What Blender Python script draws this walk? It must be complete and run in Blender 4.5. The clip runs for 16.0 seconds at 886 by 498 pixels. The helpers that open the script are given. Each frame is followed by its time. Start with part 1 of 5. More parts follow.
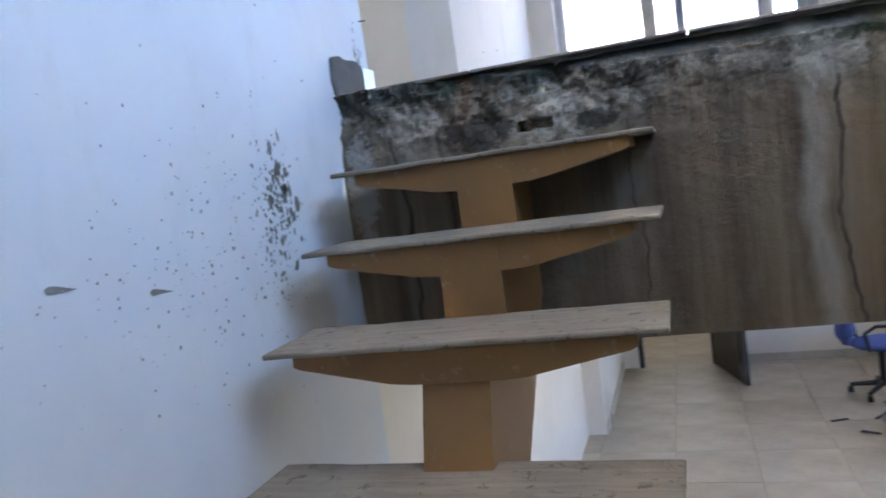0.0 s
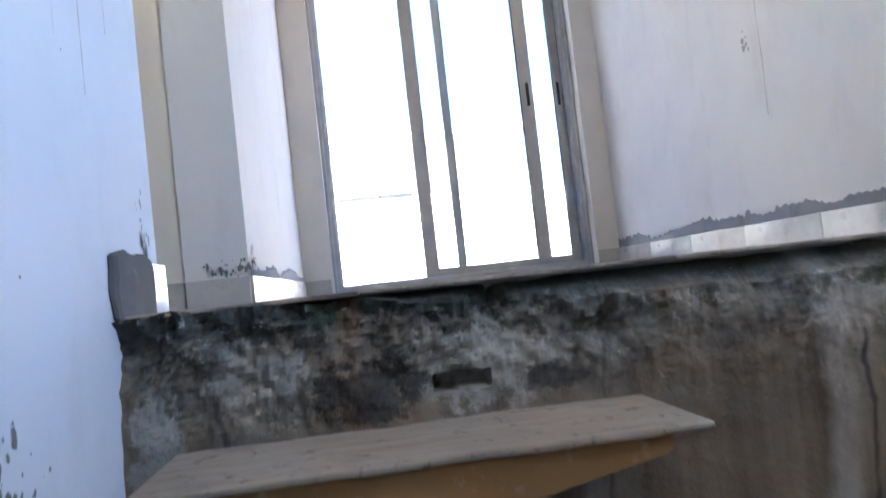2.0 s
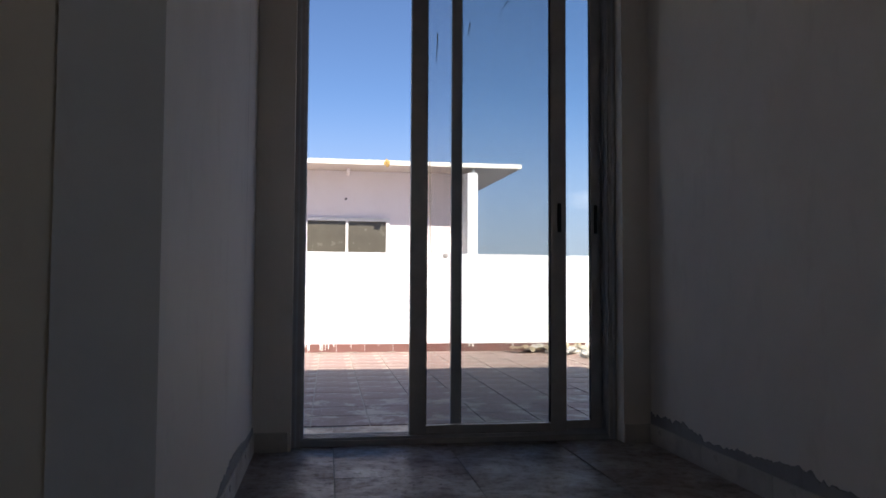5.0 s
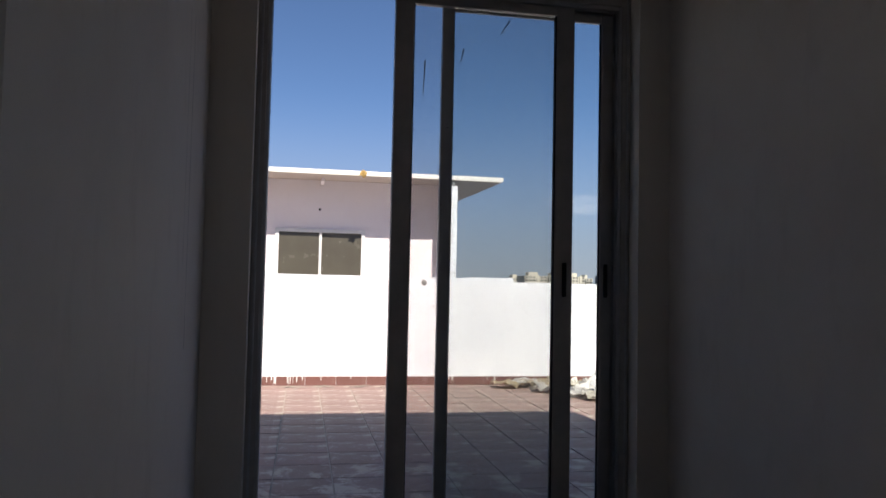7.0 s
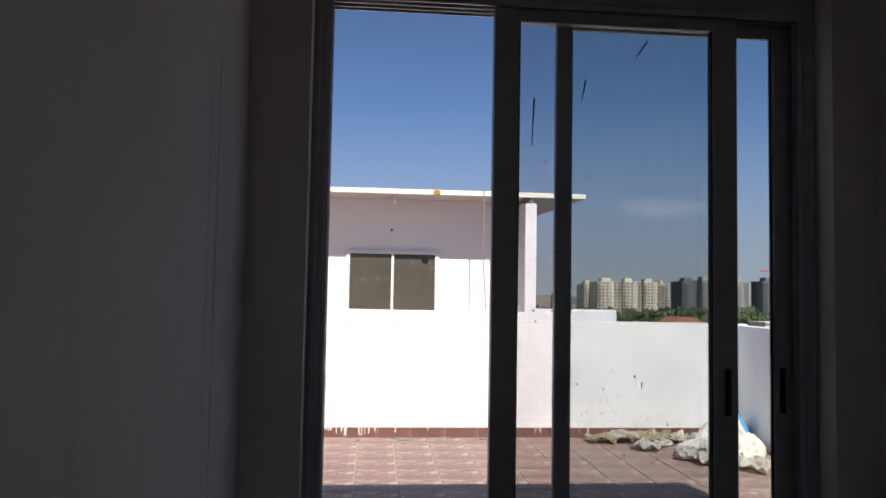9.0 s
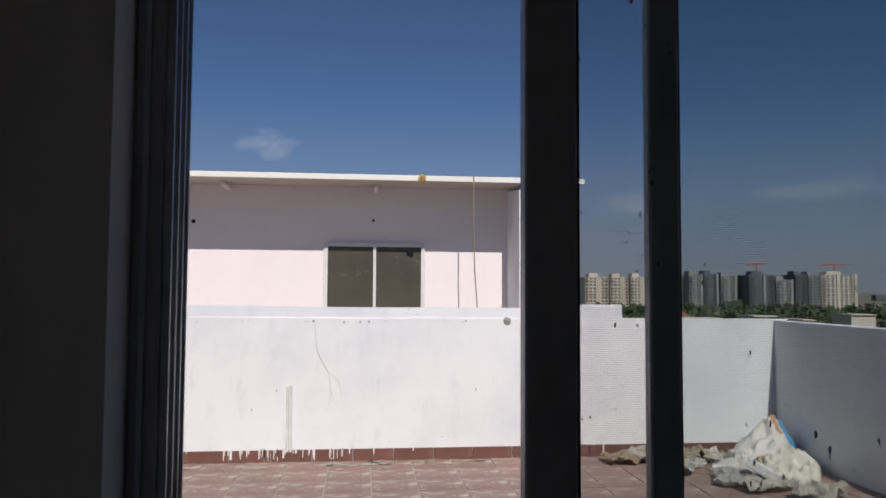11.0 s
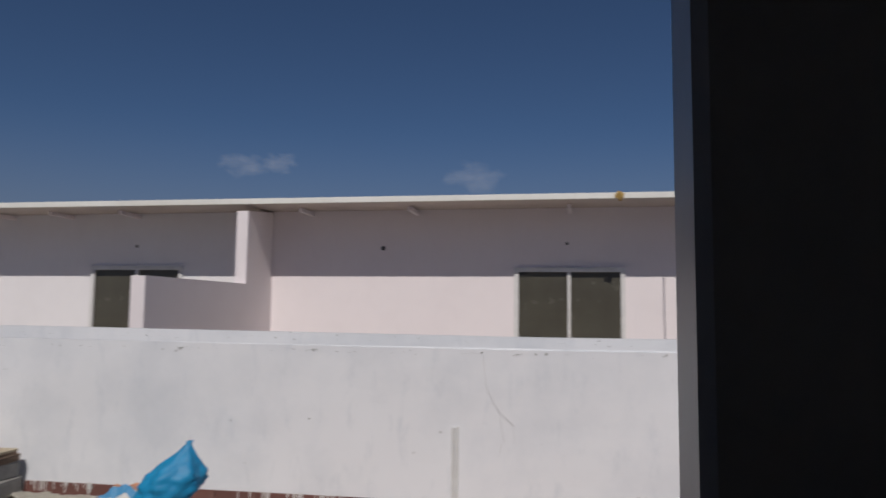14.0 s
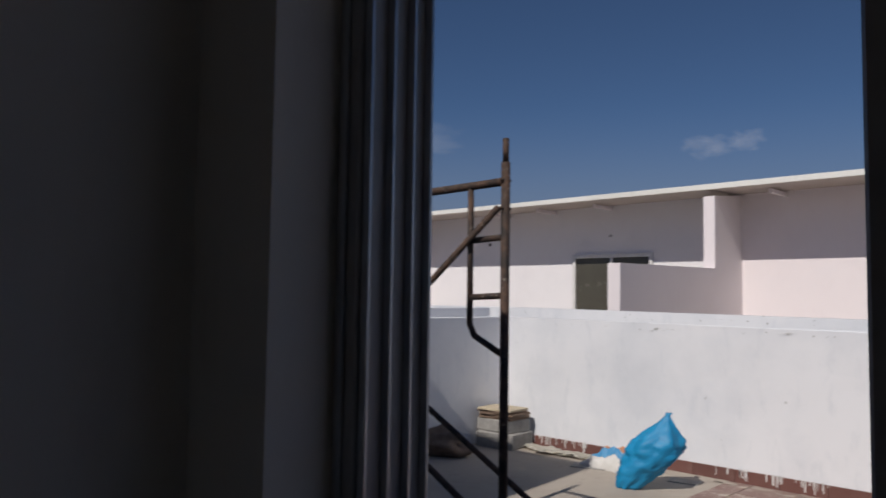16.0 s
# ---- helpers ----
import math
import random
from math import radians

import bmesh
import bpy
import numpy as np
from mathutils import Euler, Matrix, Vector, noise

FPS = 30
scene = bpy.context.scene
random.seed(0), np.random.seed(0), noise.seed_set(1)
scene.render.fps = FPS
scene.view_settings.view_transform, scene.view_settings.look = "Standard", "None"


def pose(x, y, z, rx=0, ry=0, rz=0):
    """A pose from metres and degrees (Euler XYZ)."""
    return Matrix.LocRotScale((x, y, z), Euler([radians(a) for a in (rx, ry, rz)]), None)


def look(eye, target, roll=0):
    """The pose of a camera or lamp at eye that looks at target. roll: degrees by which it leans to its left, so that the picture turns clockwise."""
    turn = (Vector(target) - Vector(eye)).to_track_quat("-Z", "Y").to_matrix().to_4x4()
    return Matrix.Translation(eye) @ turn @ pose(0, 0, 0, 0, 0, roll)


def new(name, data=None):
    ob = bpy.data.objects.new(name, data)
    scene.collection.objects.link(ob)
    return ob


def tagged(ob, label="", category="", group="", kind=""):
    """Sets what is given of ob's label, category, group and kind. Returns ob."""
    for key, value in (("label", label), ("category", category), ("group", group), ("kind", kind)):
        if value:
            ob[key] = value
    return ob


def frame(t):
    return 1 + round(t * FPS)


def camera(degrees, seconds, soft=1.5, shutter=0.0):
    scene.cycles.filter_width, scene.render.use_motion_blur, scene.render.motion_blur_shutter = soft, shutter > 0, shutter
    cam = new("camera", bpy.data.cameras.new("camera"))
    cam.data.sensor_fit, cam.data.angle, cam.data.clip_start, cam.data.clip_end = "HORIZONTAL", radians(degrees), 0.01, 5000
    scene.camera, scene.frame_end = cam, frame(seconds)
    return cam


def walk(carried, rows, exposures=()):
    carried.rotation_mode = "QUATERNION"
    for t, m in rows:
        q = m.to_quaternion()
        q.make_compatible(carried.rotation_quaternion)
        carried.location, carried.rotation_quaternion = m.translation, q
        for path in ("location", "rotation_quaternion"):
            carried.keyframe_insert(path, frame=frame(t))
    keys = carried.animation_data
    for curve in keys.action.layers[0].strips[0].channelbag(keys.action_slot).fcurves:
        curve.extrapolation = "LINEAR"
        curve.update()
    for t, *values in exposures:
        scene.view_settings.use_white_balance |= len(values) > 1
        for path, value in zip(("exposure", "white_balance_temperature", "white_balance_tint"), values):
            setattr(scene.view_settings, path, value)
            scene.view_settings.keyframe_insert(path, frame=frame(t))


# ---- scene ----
cam = camera(61.2, 16.0, 1.6, 0.25)
PATH = [
    (0, (0.734, -6.108, -0.318), (0.116, -4.214, -0.498), -8.0),
    (0.5, (0.465, -5.983, -0.323), (0.394, -3.991, -0.486), -8.7),
    (1, (0.351, -5.788, -0.287), (0.588, -3.804, -0.37), -9.0),
    (1.5, (0.209, -5.525, -0.143), (0.409, -3.535, -0.182), -7.3),
    (2, (0.191, -5.305, -0.004), (0.391, -3.317, 0.086), -6.4),
    (2.5, (0.208, -5.097, 0.179), (0.302, -3.104, 0.317), -4.7),
    (3, (0.162, -4.914, 0.307), (0.232, -2.922, 0.473), -3.3),
    (3.5, (0.157, -4.795, 0.468), (0.46, -2.822, 0.59), -1.5),
    (4, (0.236, -4.598, 0.583), (0.615, -2.637, 0.693), -0.1),
    (4.5, (0.206, -4.417, 0.705), (0.415, -2.43, 0.794), 0.4),
    (5, (0.128, -4.242, 0.885), (0.43, -2.267, 0.983), 0.3),
    (7.5, (0.225, -3.368, 1.376), (0.592, -1.404, 1.478), 1.2),
    (8, (0.298, -3.125, 1.55), (0.514, -1.139, 1.641), 1.4),
    (8.5, (0.243, -2.954, 1.596), (0.358, -0.96, 1.688), 1.1),
    (9, (0.171, -2.673, 1.632), (0.351, -0.684, 1.746), 1.0),
    (11.5, (0.324, -0.934, 1.576), (0.539, 1.052, 1.683), 0.3),
    (12, (0.304, -0.643, 1.565), (0.545, 1.339, 1.681), 0.1),
    (12.5, (0.194, -0.529, 1.601), (0.708, 1.396, 1.769), -0.3),
    (13, (0.26, -0.401, 1.587), (0.903, 1.484, 1.765), 0.2),
    (13.5, (0.423, -0.314, 1.575), (0.691, 1.659, 1.759), 0.4),
    (14, (0.552, -0.233, 1.567), (0.223, 1.731, 1.75), 0.6),
    (14.5, (0.566, -0.254, 1.567), (-0.118, 1.617, 1.741), -0.3),
    (15, (0.62, -0.414, 1.564), (-0.284, 1.364, 1.72), -0.6),
    (15.5, (0.688, -0.583, 1.565), (-0.432, 1.068, 1.705), 0.4),
    (16, (0.756, -0.669, 1.556), (-0.637, 0.761, 1.684), 0.8),
]
walk(cam, [(t, look(eye, target, roll)) for t, eye, target, roll in PATH],
     exposures=[(0, 5.6, 6500, 8), (0.5, 5.95, 6550, 8), (1.0, 6.2, 6450, 7), (1.3, 6.2, 6450, 7), (1.8, 5.75, 6550, 10), (2.1, 5.15, 6500, 10),
                (2.4, 4.5, 6550, 10), (2.7, 3.8, 6600, 11), (3.0, 3.15, 6800, 12), (3.5, 2.4, 6850, 13), (4.0, 2.0, 6850, 13), (5.0, 1.66, 6900, 14),
                (7.5, 1.09, 6900, 14), (9.2, 0.86, 6850, 14), (11.3, 0.05, 6550, 12), (12.5, -0.3, 6500, 12), (14.5, -0.45, 6500, 12), (15.2, -0.4, 6550, 12), (16, -0.15, 6550, 12)])

# ---------------------------------------------------------------- light
SUN_FROM = Vector((0.09, -1.0, 0.985)).normalized()
world = bpy.data.worlds.new("sky")
scene.world = world
world.use_nodes = True
wn = world.node_tree.nodes
sky = wn.new("ShaderNodeTexSky")
sky.sky_type = "NISHITA"
sky.sun_disc = False
sky.sun_elevation = math.asin(SUN_FROM.z)
sky.sun_rotation = math.atan2(SUN_FROM.x, SUN_FROM.y)
sky.altitude = 900
sky.air_density = 0.9
sky.dust_density = 0.0
sky.ozone_density = 8.0
# grey city haze low in the sky, the same all round
ray = wn.new("ShaderNodeTexCoord")
split = wn.new("ShaderNodeSeparateXYZ")
haze = wn.new("ShaderNodeMapRange")
blend = wn.new("ShaderNodeMix")
blend.data_type = "RGBA"
for key, v in (("From Min", 0.0), ("From Max", 0.26), ("To Min", 0.85), ("To Max", 0.0)):
    haze.inputs[key].default_value = v
haze.interpolation_type = "SMOOTHSTEP"
world.node_tree.links.new(ray.outputs["Generated"], split.inputs[0])
world.node_tree.links.new(split.outputs[2], haze.inputs["Value"])
world.node_tree.links.new(haze.outputs[0], blend.inputs[0])
world.node_tree.links.new(sky.outputs[0], blend.inputs[6])
blend.inputs[7].default_value = (3.3, 3.65, 4.7, 1.0)
world.node_tree.links.new(blend.outputs[2], wn["Background"].inputs[0])
wn["Background"].inputs[1].default_value = 0.05
sun = new("sun", bpy.data.lights.new("sun", "SUN"))
sun.data.energy = 3.6
sun.data.angle = radians(0.53)
sun.data.color = (1.0, 0.95, 0.88)
sun.matrix_world = look(SUN_FROM * 50, (0, 0, 0))


def area_lamp(name, eye, target, sx, sy, watts, colour=(0.86, 0.93, 1.0)):
    """A rectangular area lamp: the sky's light in an opening, and the passage fill."""
    ob = new(name, bpy.data.lights.new(name, "AREA"))
    ob.data.shape, ob.data.size, ob.data.size_y = "RECTANGLE", sx, sy
    ob.data.energy, ob.data.color = watts, colour
    ob.matrix_world = look(eye, target)
    return ob


area_lamp("stairwell_window_light", (1.96, -5.05, 1.65), (0.1, -5.1, 0.7), 1.5, 1.7, 0.36, (0.66, 0.87, 1.0))
area_lamp("lower_door_light", (3.23, -1.6, -1.75), (0, -1.6, -2.0), 1.7, 1.9, 0.12)
# added fill lamp: the passage has no window, this brightens its doorway
area_lamp("lower_passage_light", (0.5, 4.57, -1.4), (0.5, 2.3, -2.2), 0.8, 1.2, 0.16)


# ---------------------------------------------------------------- materials
class Nodes:
    """Short hand for a procedural node material."""

    def __init__(self, name):
        self.m = bpy.data.materials.new(name)
        self.m.use_nodes = True
        self.t = self.m.node_tree
        self.b = self.t.nodes["Principled BSDF"]
        self.co = self.t.nodes.new("ShaderNodeTexCoord").outputs["Object"]

    def put(self, socket, value):
        if isinstance(value, bpy.types.NodeSocket):
            self.t.links.new(value, socket)
        else:
            socket.default_value = value

    def scaled(self, sx, sy, sz):
        n = self.t.nodes.new("ShaderNodeMapping")
        self.put(n.inputs[0], self.co)
        n.inputs[3].default_value = (sx, sy, sz)
        return n.outputs[0]

    def noise(self, scale, detail=4.0, rough=0.55, vector=None, distortion=0.0):
        n = self.t.nodes.new("ShaderNodeTexNoise")
        self.put(n.inputs["Vector"], vector or self.co)
        n.inputs["Scale"].default_value, n.inputs["Detail"].default_value = scale, detail
        n.inputs["Roughness"].default_value, n.inputs["Distortion"].default_value = rough, distortion
        return n.outputs["Fac"]

    def ramp(self, fac, lo, hi, a=0.0, b=1.0):
        n = self.t.nodes.new("ShaderNodeMapRange")
        self.put(n.inputs["Value"], fac)
        for key, v in (("From Min", lo), ("From Max", hi), ("To Min", a), ("To Max", b)):
            n.inputs[key].default_value = v
        return n.outputs[0]

    def math(self, op, a, b=0.0):
        n = self.t.nodes.new("ShaderNodeMath")
        n.operation = op
        self.put(n.inputs[0], a), self.put(n.inputs[1], b)
        return n.outputs[0]

    def mix(self, fac, a, b, how="MIX"):
        n = self.t.nodes.new("ShaderNodeMix")
        n.data_type, n.blend_type = "RGBA", how
        for key, v in ((0, fac), (6, a), (7, b)):
            self.put(n.inputs[key], v if not isinstance(v, tuple) or len(v) == 4 else (*v, 1.0))
        return n.outputs[2]

    def rand(self):
        return self.t.nodes.new("ShaderNodeObjectInfo").outputs["Random"]

    def axis(self, i):
        n = self.t.nodes.new("ShaderNodeSeparateXYZ")
        self.put(n.inputs[0], self.co)
        return n.outputs[i]

    def bump(self, height, strength=0.3, distance=0.01):
        n = self.t.nodes.new("ShaderNodeBump")
        n.inputs["Strength"].default_value, n.inputs["Distance"].default_value = strength, distance
        self.put(n.inputs["Height"], height)
        self.t.links.new(n.outputs[0], self.b.inputs["Normal"])

    def done(self, colour, rough=0.7, metal=0.0, spec=0.5):
        self.put(self.b.inputs["Base Color"], colour if not isinstance(colour, tuple) else (*colour, 1.0))
        self.put(self.b.inputs["Roughness"], rough)
        self.b.inputs["Metallic"].default_value = metal
        self.b.inputs["Specular IOR Level"].default_value = spec
        return self.m


def plaster(name, base, dirt, amount=0.35, rough=0.75, grain=60):
    n = Nodes(name)
    c = n.mix(n.ramp(n.noise(0.9, 6, 0.6), 0.45, 0.8, 0, amount), base, dirt)
    c = n.mix(n.ramp(n.noise(7, 5, 0.65, n.scaled(1, 1, 0.35)), 0.56, 0.8, 0, amount * 0.8), c, dirt)
    n.bump(n.noise(grain, 4), 0.12, 0.004)
    return n.done(c, rough)


WALL = plaster("wall_paint", (0.79, 0.725, 0.64), (0.54, 0.46, 0.38), 0.45)
STAIR_WALL = plaster("stair_wall_paint", (0.69, 0.715, 0.75), (0.50, 0.49, 0.47), 0.45)
WALL_CREAM = plaster("cream_paint", (0.84, 0.71, 0.54), (0.66, 0.53, 0.40), 0.35)
WALL_OUT = plaster("terrace_paint", (0.745, 0.755, 0.785), (0.48, 0.52, 0.58), 0.6, 0.85)
WALL_PINK = plaster("pale_pink_paint", (0.80, 0.74, 0.75), (0.68, 0.61, 0.62), 0.3, 0.85)
WALL_PALE = plaster("pale_lilac_paint", (0.79, 0.77, 0.785), (0.66, 0.63, 0.65), 0.35, 0.85)
CEILING = plaster("ceiling_paint", (0.78, 0.78, 0.77), (0.6, 0.6, 0.58), 0.25)
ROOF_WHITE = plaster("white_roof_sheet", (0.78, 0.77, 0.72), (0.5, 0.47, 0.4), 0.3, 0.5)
# the white roof sheet again, with the eave's underside shade in its colour
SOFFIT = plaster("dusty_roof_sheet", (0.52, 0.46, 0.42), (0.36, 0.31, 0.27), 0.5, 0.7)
SMEAR = plaster("cement_smear", (0.34, 0.32, 0.30), (0.16, 0.145, 0.13), 0.9, 0.92, 120)
CEMENT = plaster("bare_cement", (0.16, 0.14, 0.12), (0.08, 0.075, 0.07), 0.8, 0.92, 120)


def beam_concrete():
    n = Nodes("weathered_concrete")
    streak = n.noise(2.4, 6, 0.65, n.scaled(3.0, 1, 0.22))
    fine = n.noise(16, 8, 0.7)
    c = n.mix(n.ramp(streak, 0.35, 0.72), (0.115, 0.078, 0.05), (0.27, 0.195, 0.125))
    c = n.mix(n.ramp(n.noise(1.7, 6, 0.6, n.scaled(3.2, 1, 0.10)), 0.56, 0.74, 0, 0.5), c, (0.33, 0.28, 0.225))
    c = n.mix(n.ramp(n.noise(2.6, 6, 0.7, n.scaled(6.0, 1, 0.06)), 0.36, 0.27, 0, 0.8), c, (0.05, 0.042, 0.035))
    wob = n.ramp(n.noise(5, 6, 0.65), 0.25, 0.75, -0.11, 0.11)
    mid = n.ramp(n.math("ADD", n.axis(2), wob), -0.26, -0.08)
    crust = n.mix(n.ramp(n.noise(11, 7, 0.72), 0.40, 0.62), (0.06, 0.048, 0.037), (0.29, 0.25, 0.205))
    c = n.mix(n.math("MULTIPLY", mid, n.ramp(n.noise(3.1, 4), 0.40, 0.58, 0.15, 0.85)), c, crust)
    rim = n.ramp(n.math("ADD", n.axis(2), n.ramp(n.noise(14, 6, 0.7), 0.2, 0.8, -0.05, 0.05)), -0.085, -0.045)
    c = n.mix(n.math("MULTIPLY", rim, 0.9), c, (0.052, 0.05, 0.042))
    moss = n.math("MULTIPLY", n.ramp(n.math("ADD", n.axis(2), n.ramp(n.noise(9, 6, 0.7), 0.2, 0.8, -0.06, 0.06)), -0.13, -0.07), n.ramp(n.noise(7, 6, 0.75), 0.52, 0.60, 0, 0.8))
    c = n.mix(moss, c, (0.035, 0.042, 0.018))
    c = n.mix(n.math("MULTIPLY", mid, n.ramp(n.noise(26, 6, 0.75), 0.60, 0.68, 0, 0.75)), c, (0.44, 0.40, 0.34))
    c = n.mix(n.ramp(fine, 0.5, 0.75, 0, 0.25), c, (0.24, 0.22, 0.19))
    for x0, w, col, k in ((1.10, 0.045, (0.42, 0.37, 0.31), 0.6), (1.49, 0.05, (0.40, 0.36, 0.31), 0.5), (1.80, 0.07, (0.34, 0.30, 0.26), 0.45), (1.30, 0.10, (0.25, 0.18, 0.09), 0.45), (1.165, 0.009, (0.05, 0.04, 0.035), 0.85),
                          (1.605, 0.009, (0.04, 0.035, 0.03), 0.9), (0.62, 0.007, (0.06, 0.05, 0.04), 0.7), (0.05, 0.012, (0.05, 0.04, 0.035), 0.8), (-0.10, 0.010, (0.05, 0.04, 0.035), 0.8), (0.135, 0.03, (0.22, 0.10, 0.045), 0.7)):
        wobble = n.ramp(n.noise(2.2, 4, 0.6, n.scaled(1.0, 1.0, 1.0)), 0.2, 0.8, -0.05, 0.05)
        far = n.math("ABSOLUTE", n.math("SUBTRACT", n.math("ADD", n.axis(0), wobble), x0))
        c = n.mix(n.math("MULTIPLY", n.ramp(far, w * 0.3, w, k, 0.0), n.ramp(n.noise(6, 5, 0.7, n.scaled(1, 1, 0.4)), 0.32, 0.6, 0.2, 1.0)), c, col)
    for cx, cz, w, h, col, k in ((0.38, -0.17, 0.20, 0.075, (0.38, 0.325, 0.26), 0.65), (0.17, -0.19, 0.12, 0.07, (0.045, 0.034, 0.026), 0.85), (-0.03, -0.13, 0.10, 0.05, (0.34, 0.295, 0.24), 0.6),
                                 (0.52, -0.205, 0.07, 0.03, (0.06, 0.05, 0.04), 0.8), (1.14, -0.13, 0.09, 0.06, (0.38, 0.33, 0.27), 0.55), (1.38, -0.085, 0.22, 0.03, (0.04, 0.045, 0.02), 0.8), (-0.22, -0.30, 0.05, 0.22, (0.36, 0.34, 0.31), 0.6)):
        ex = n.math("POWER", n.math("ABSOLUTE", n.math("DIVIDE", n.math("SUBTRACT", n.axis(0), cx), w)), 2.0)
        ez = n.math("POWER", n.math("ABSOLUTE", n.math("DIVIDE", n.math("SUBTRACT", n.axis(2), cz), h)), 2.0)
        r = n.math("ADD", n.math("ADD", ex, ez), n.ramp(n.noise(15, 7, 0.75), 0.25, 0.75, -1.3, 1.3))
        spot = n.t.nodes.new("ShaderNodeClamp")
        n.put(spot.inputs[0], n.ramp(r, 1.0, 0.55, 0.0, k))
        c = n.mix(spot.outputs[0], c, col)
    n.bump(n.math("ADD", fine, n.math("MULTIPLY", n.noise(60, 6, 0.75), 0.5)), 0.7, 0.016)
    return n.done(c, 0.94, 0.0, 0.25)


BEAM = beam_concrete()


def ochre():
    n = Nodes("ochre_paint")
    c = n.mix(n.ramp(n.noise(3, 6, 0.6), 0.4, 0.75), (0.255, 0.125, 0.034), (0.20, 0.10, 0.03))
    c = n.mix(n.ramp(n.noise(25, 5, 0.7), 0.62, 0.78, 0, 0.6), c, (0.42, 0.36, 0.27))
    n.bump(n.noise(80, 3), 0.1, 0.003)
    return n.done(c, 0.6)


def tread_board():
    n = Nodes("dusty_tread_board")
    grain = n.noise(6, 6, 0.6, n.scaled(0.6, 9, 9), 0.4)
    c = n.mix(n.ramp(grain, 0.35, 0.7), (0.205, 0.15, 0.10), (0.285, 0.225, 0.165))
    c = n.mix(n.ramp(n.noise(3.5, 5, 0.6), 0.45, 0.75, 0, 0.6), c, (0.33, 0.28, 0.22))
    c = n.mix(n.ramp(n.noise(7, 6, 0.7), 0.52, 0.66, 0, 0.6), c, (0.15, 0.108, 0.07))
    c = n.mix(n.ramp(n.noise(23, 6, 0.75), 0.57, 0.63, 0, 0.85), c, (0.10, 0.07, 0.045))
    n.bump(n.noise(30, 5, 0.7), 0.25, 0.004)
    return n.done(c, 0.8)


def tile(name, a, b, grime, grime_amount, rough=0.35, relief=0.22):
    n = Nodes(name)
    c = n.mix(n.rand(), a, b)
    g = n.noise(2.2, 7, 0.65)
    fine = n.noise(24, 6, 0.7)
    c = n.mix(n.ramp(g, 0.38, 0.72, 0, grime_amount), c, grime)
    c = n.mix(n.ramp(fine, 0.56, 0.78, 0, grime_amount), c, grime)
    n.bump(n.noise(9 if relief < 0.4 else 17, 8, 0.72), relief, 0.006 if relief < 0.4 else 0.009)
    return n.done(c, n.ramp(g, 0.35, 0.7, rough, 0.75))


def hall_tile():
    """Cream glazed tile under brown site dirt, worn shiny in patches, with small ripples."""
    n = Nodes("grimy_cream_tile")
    dirt = n.noise(2.6, 8, 0.68, None, 0.6)
    spots = n.noise(19, 7, 0.72)
    c = n.mix(n.rand(), (0.45, 0.365, 0.29), (0.39, 0.31, 0.245))
    c = n.mix(n.ramp(dirt, 0.36, 0.62, 0.15, 0.95), c, (0.15, 0.098, 0.068))
    c = n.mix(n.ramp(spots, 0.52, 0.70, 0, 0.9), c, (0.085, 0.055, 0.04))
    c = n.mix(n.ramp(n.noise(44, 5, 0.7), 0.63, 0.74, 0, 0.5), c, (0.50, 0.45, 0.38))
    ripple = n.math("ADD", n.noise(21, 5, 0.6), n.math("MULTIPLY", n.noise(6, 4, 0.6), 0.9))
    n.bump(ripple, 0.55, 0.007)
    return n.done(c, n.math("ADD", n.ramp(dirt, 0.34, 0.66, 0.30, 0.62), n.ramp(spots, 0.45, 0.7, 0.0, 0.25)))


def roof_tile():
    """Red-brown terrace tile under a film of dust, with hard-edged cement splashes."""
    n = Nodes("red_terrace_tile")
    c = n.mix(n.rand(), (0.255, 0.145, 0.128), (0.20, 0.115, 0.10))
    dust = n.noise(2.2, 7, 0.65)
    c = n.mix(n.ramp(dust, 0.38, 0.75, 0.05, 0.75), c, (0.43, 0.365, 0.32))
    splash = n.noise(3.1, 9, 0.72, None, 0.5)
    c = n.mix(n.ramp(splash, 0.50, 0.57, 0, 0.8), c, (0.54, 0.48, 0.40))
    c = n.mix(n.ramp(n.noise(27, 6, 0.7), 0.60, 0.66, 0, 0.8), c, (0.56, 0.51, 0.44))
    c = n.mix(n.ramp(n.noise(11, 6, 0.7), 0.60, 0.72, 0, 0.6), c, (0.13, 0.085, 0.075))
    n.bump(n.math("ADD", n.noise(9, 8, 0.72), n.math("MULTIPLY", splash, 0.6)), 0.25, 0.006)
    return n.done(c, n.ramp(dust, 0.35, 0.7, 0.6, 0.8))


OCHRE, TREAD = ochre(), tread_board()
HALL_TILE = hall_tile()
LOWER_TILE = tile("cream_floor_tile", (0.62, 0.54, 0.43), (0.56, 0.48, 0.38), (0.34, 0.27, 0.19), 0.55, 0.3)
SKIRT_TILE = tile("skirting_tile", (0.58, 0.52, 0.44), (0.54, 0.48, 0.41), (0.25, 0.22, 0.19), 0.6, 0.13)
ROOF_TILE = roof_tile()
RED_SKIRT = tile("red_skirting_tile", (0.15, 0.06, 0.05), (0.12, 0.05, 0.042), (0.22, 0.13, 0.11), 0.5, 0.45)
GROUT = plaster("grout", (0.30, 0.27, 0.23), (0.14, 0.12, 0.10), 0.7, 0.95)
SCREED = plaster("dusty_screed", (0.41, 0.36, 0.305), (0.27, 0.23, 0.195), 0.7, 0.95, 90)


def plain(name, a, b, rough=0.6, metal=0.0, scale=8.0, bump=0.1):
    n = Nodes(name)
    f = n.noise(scale, 5, 0.6)
    n.bump(n.noise(scale * 6, 4), bump, 0.003)
    return n.done(n.mix(n.ramp(f, 0.3, 0.7), a, b), rough, metal)


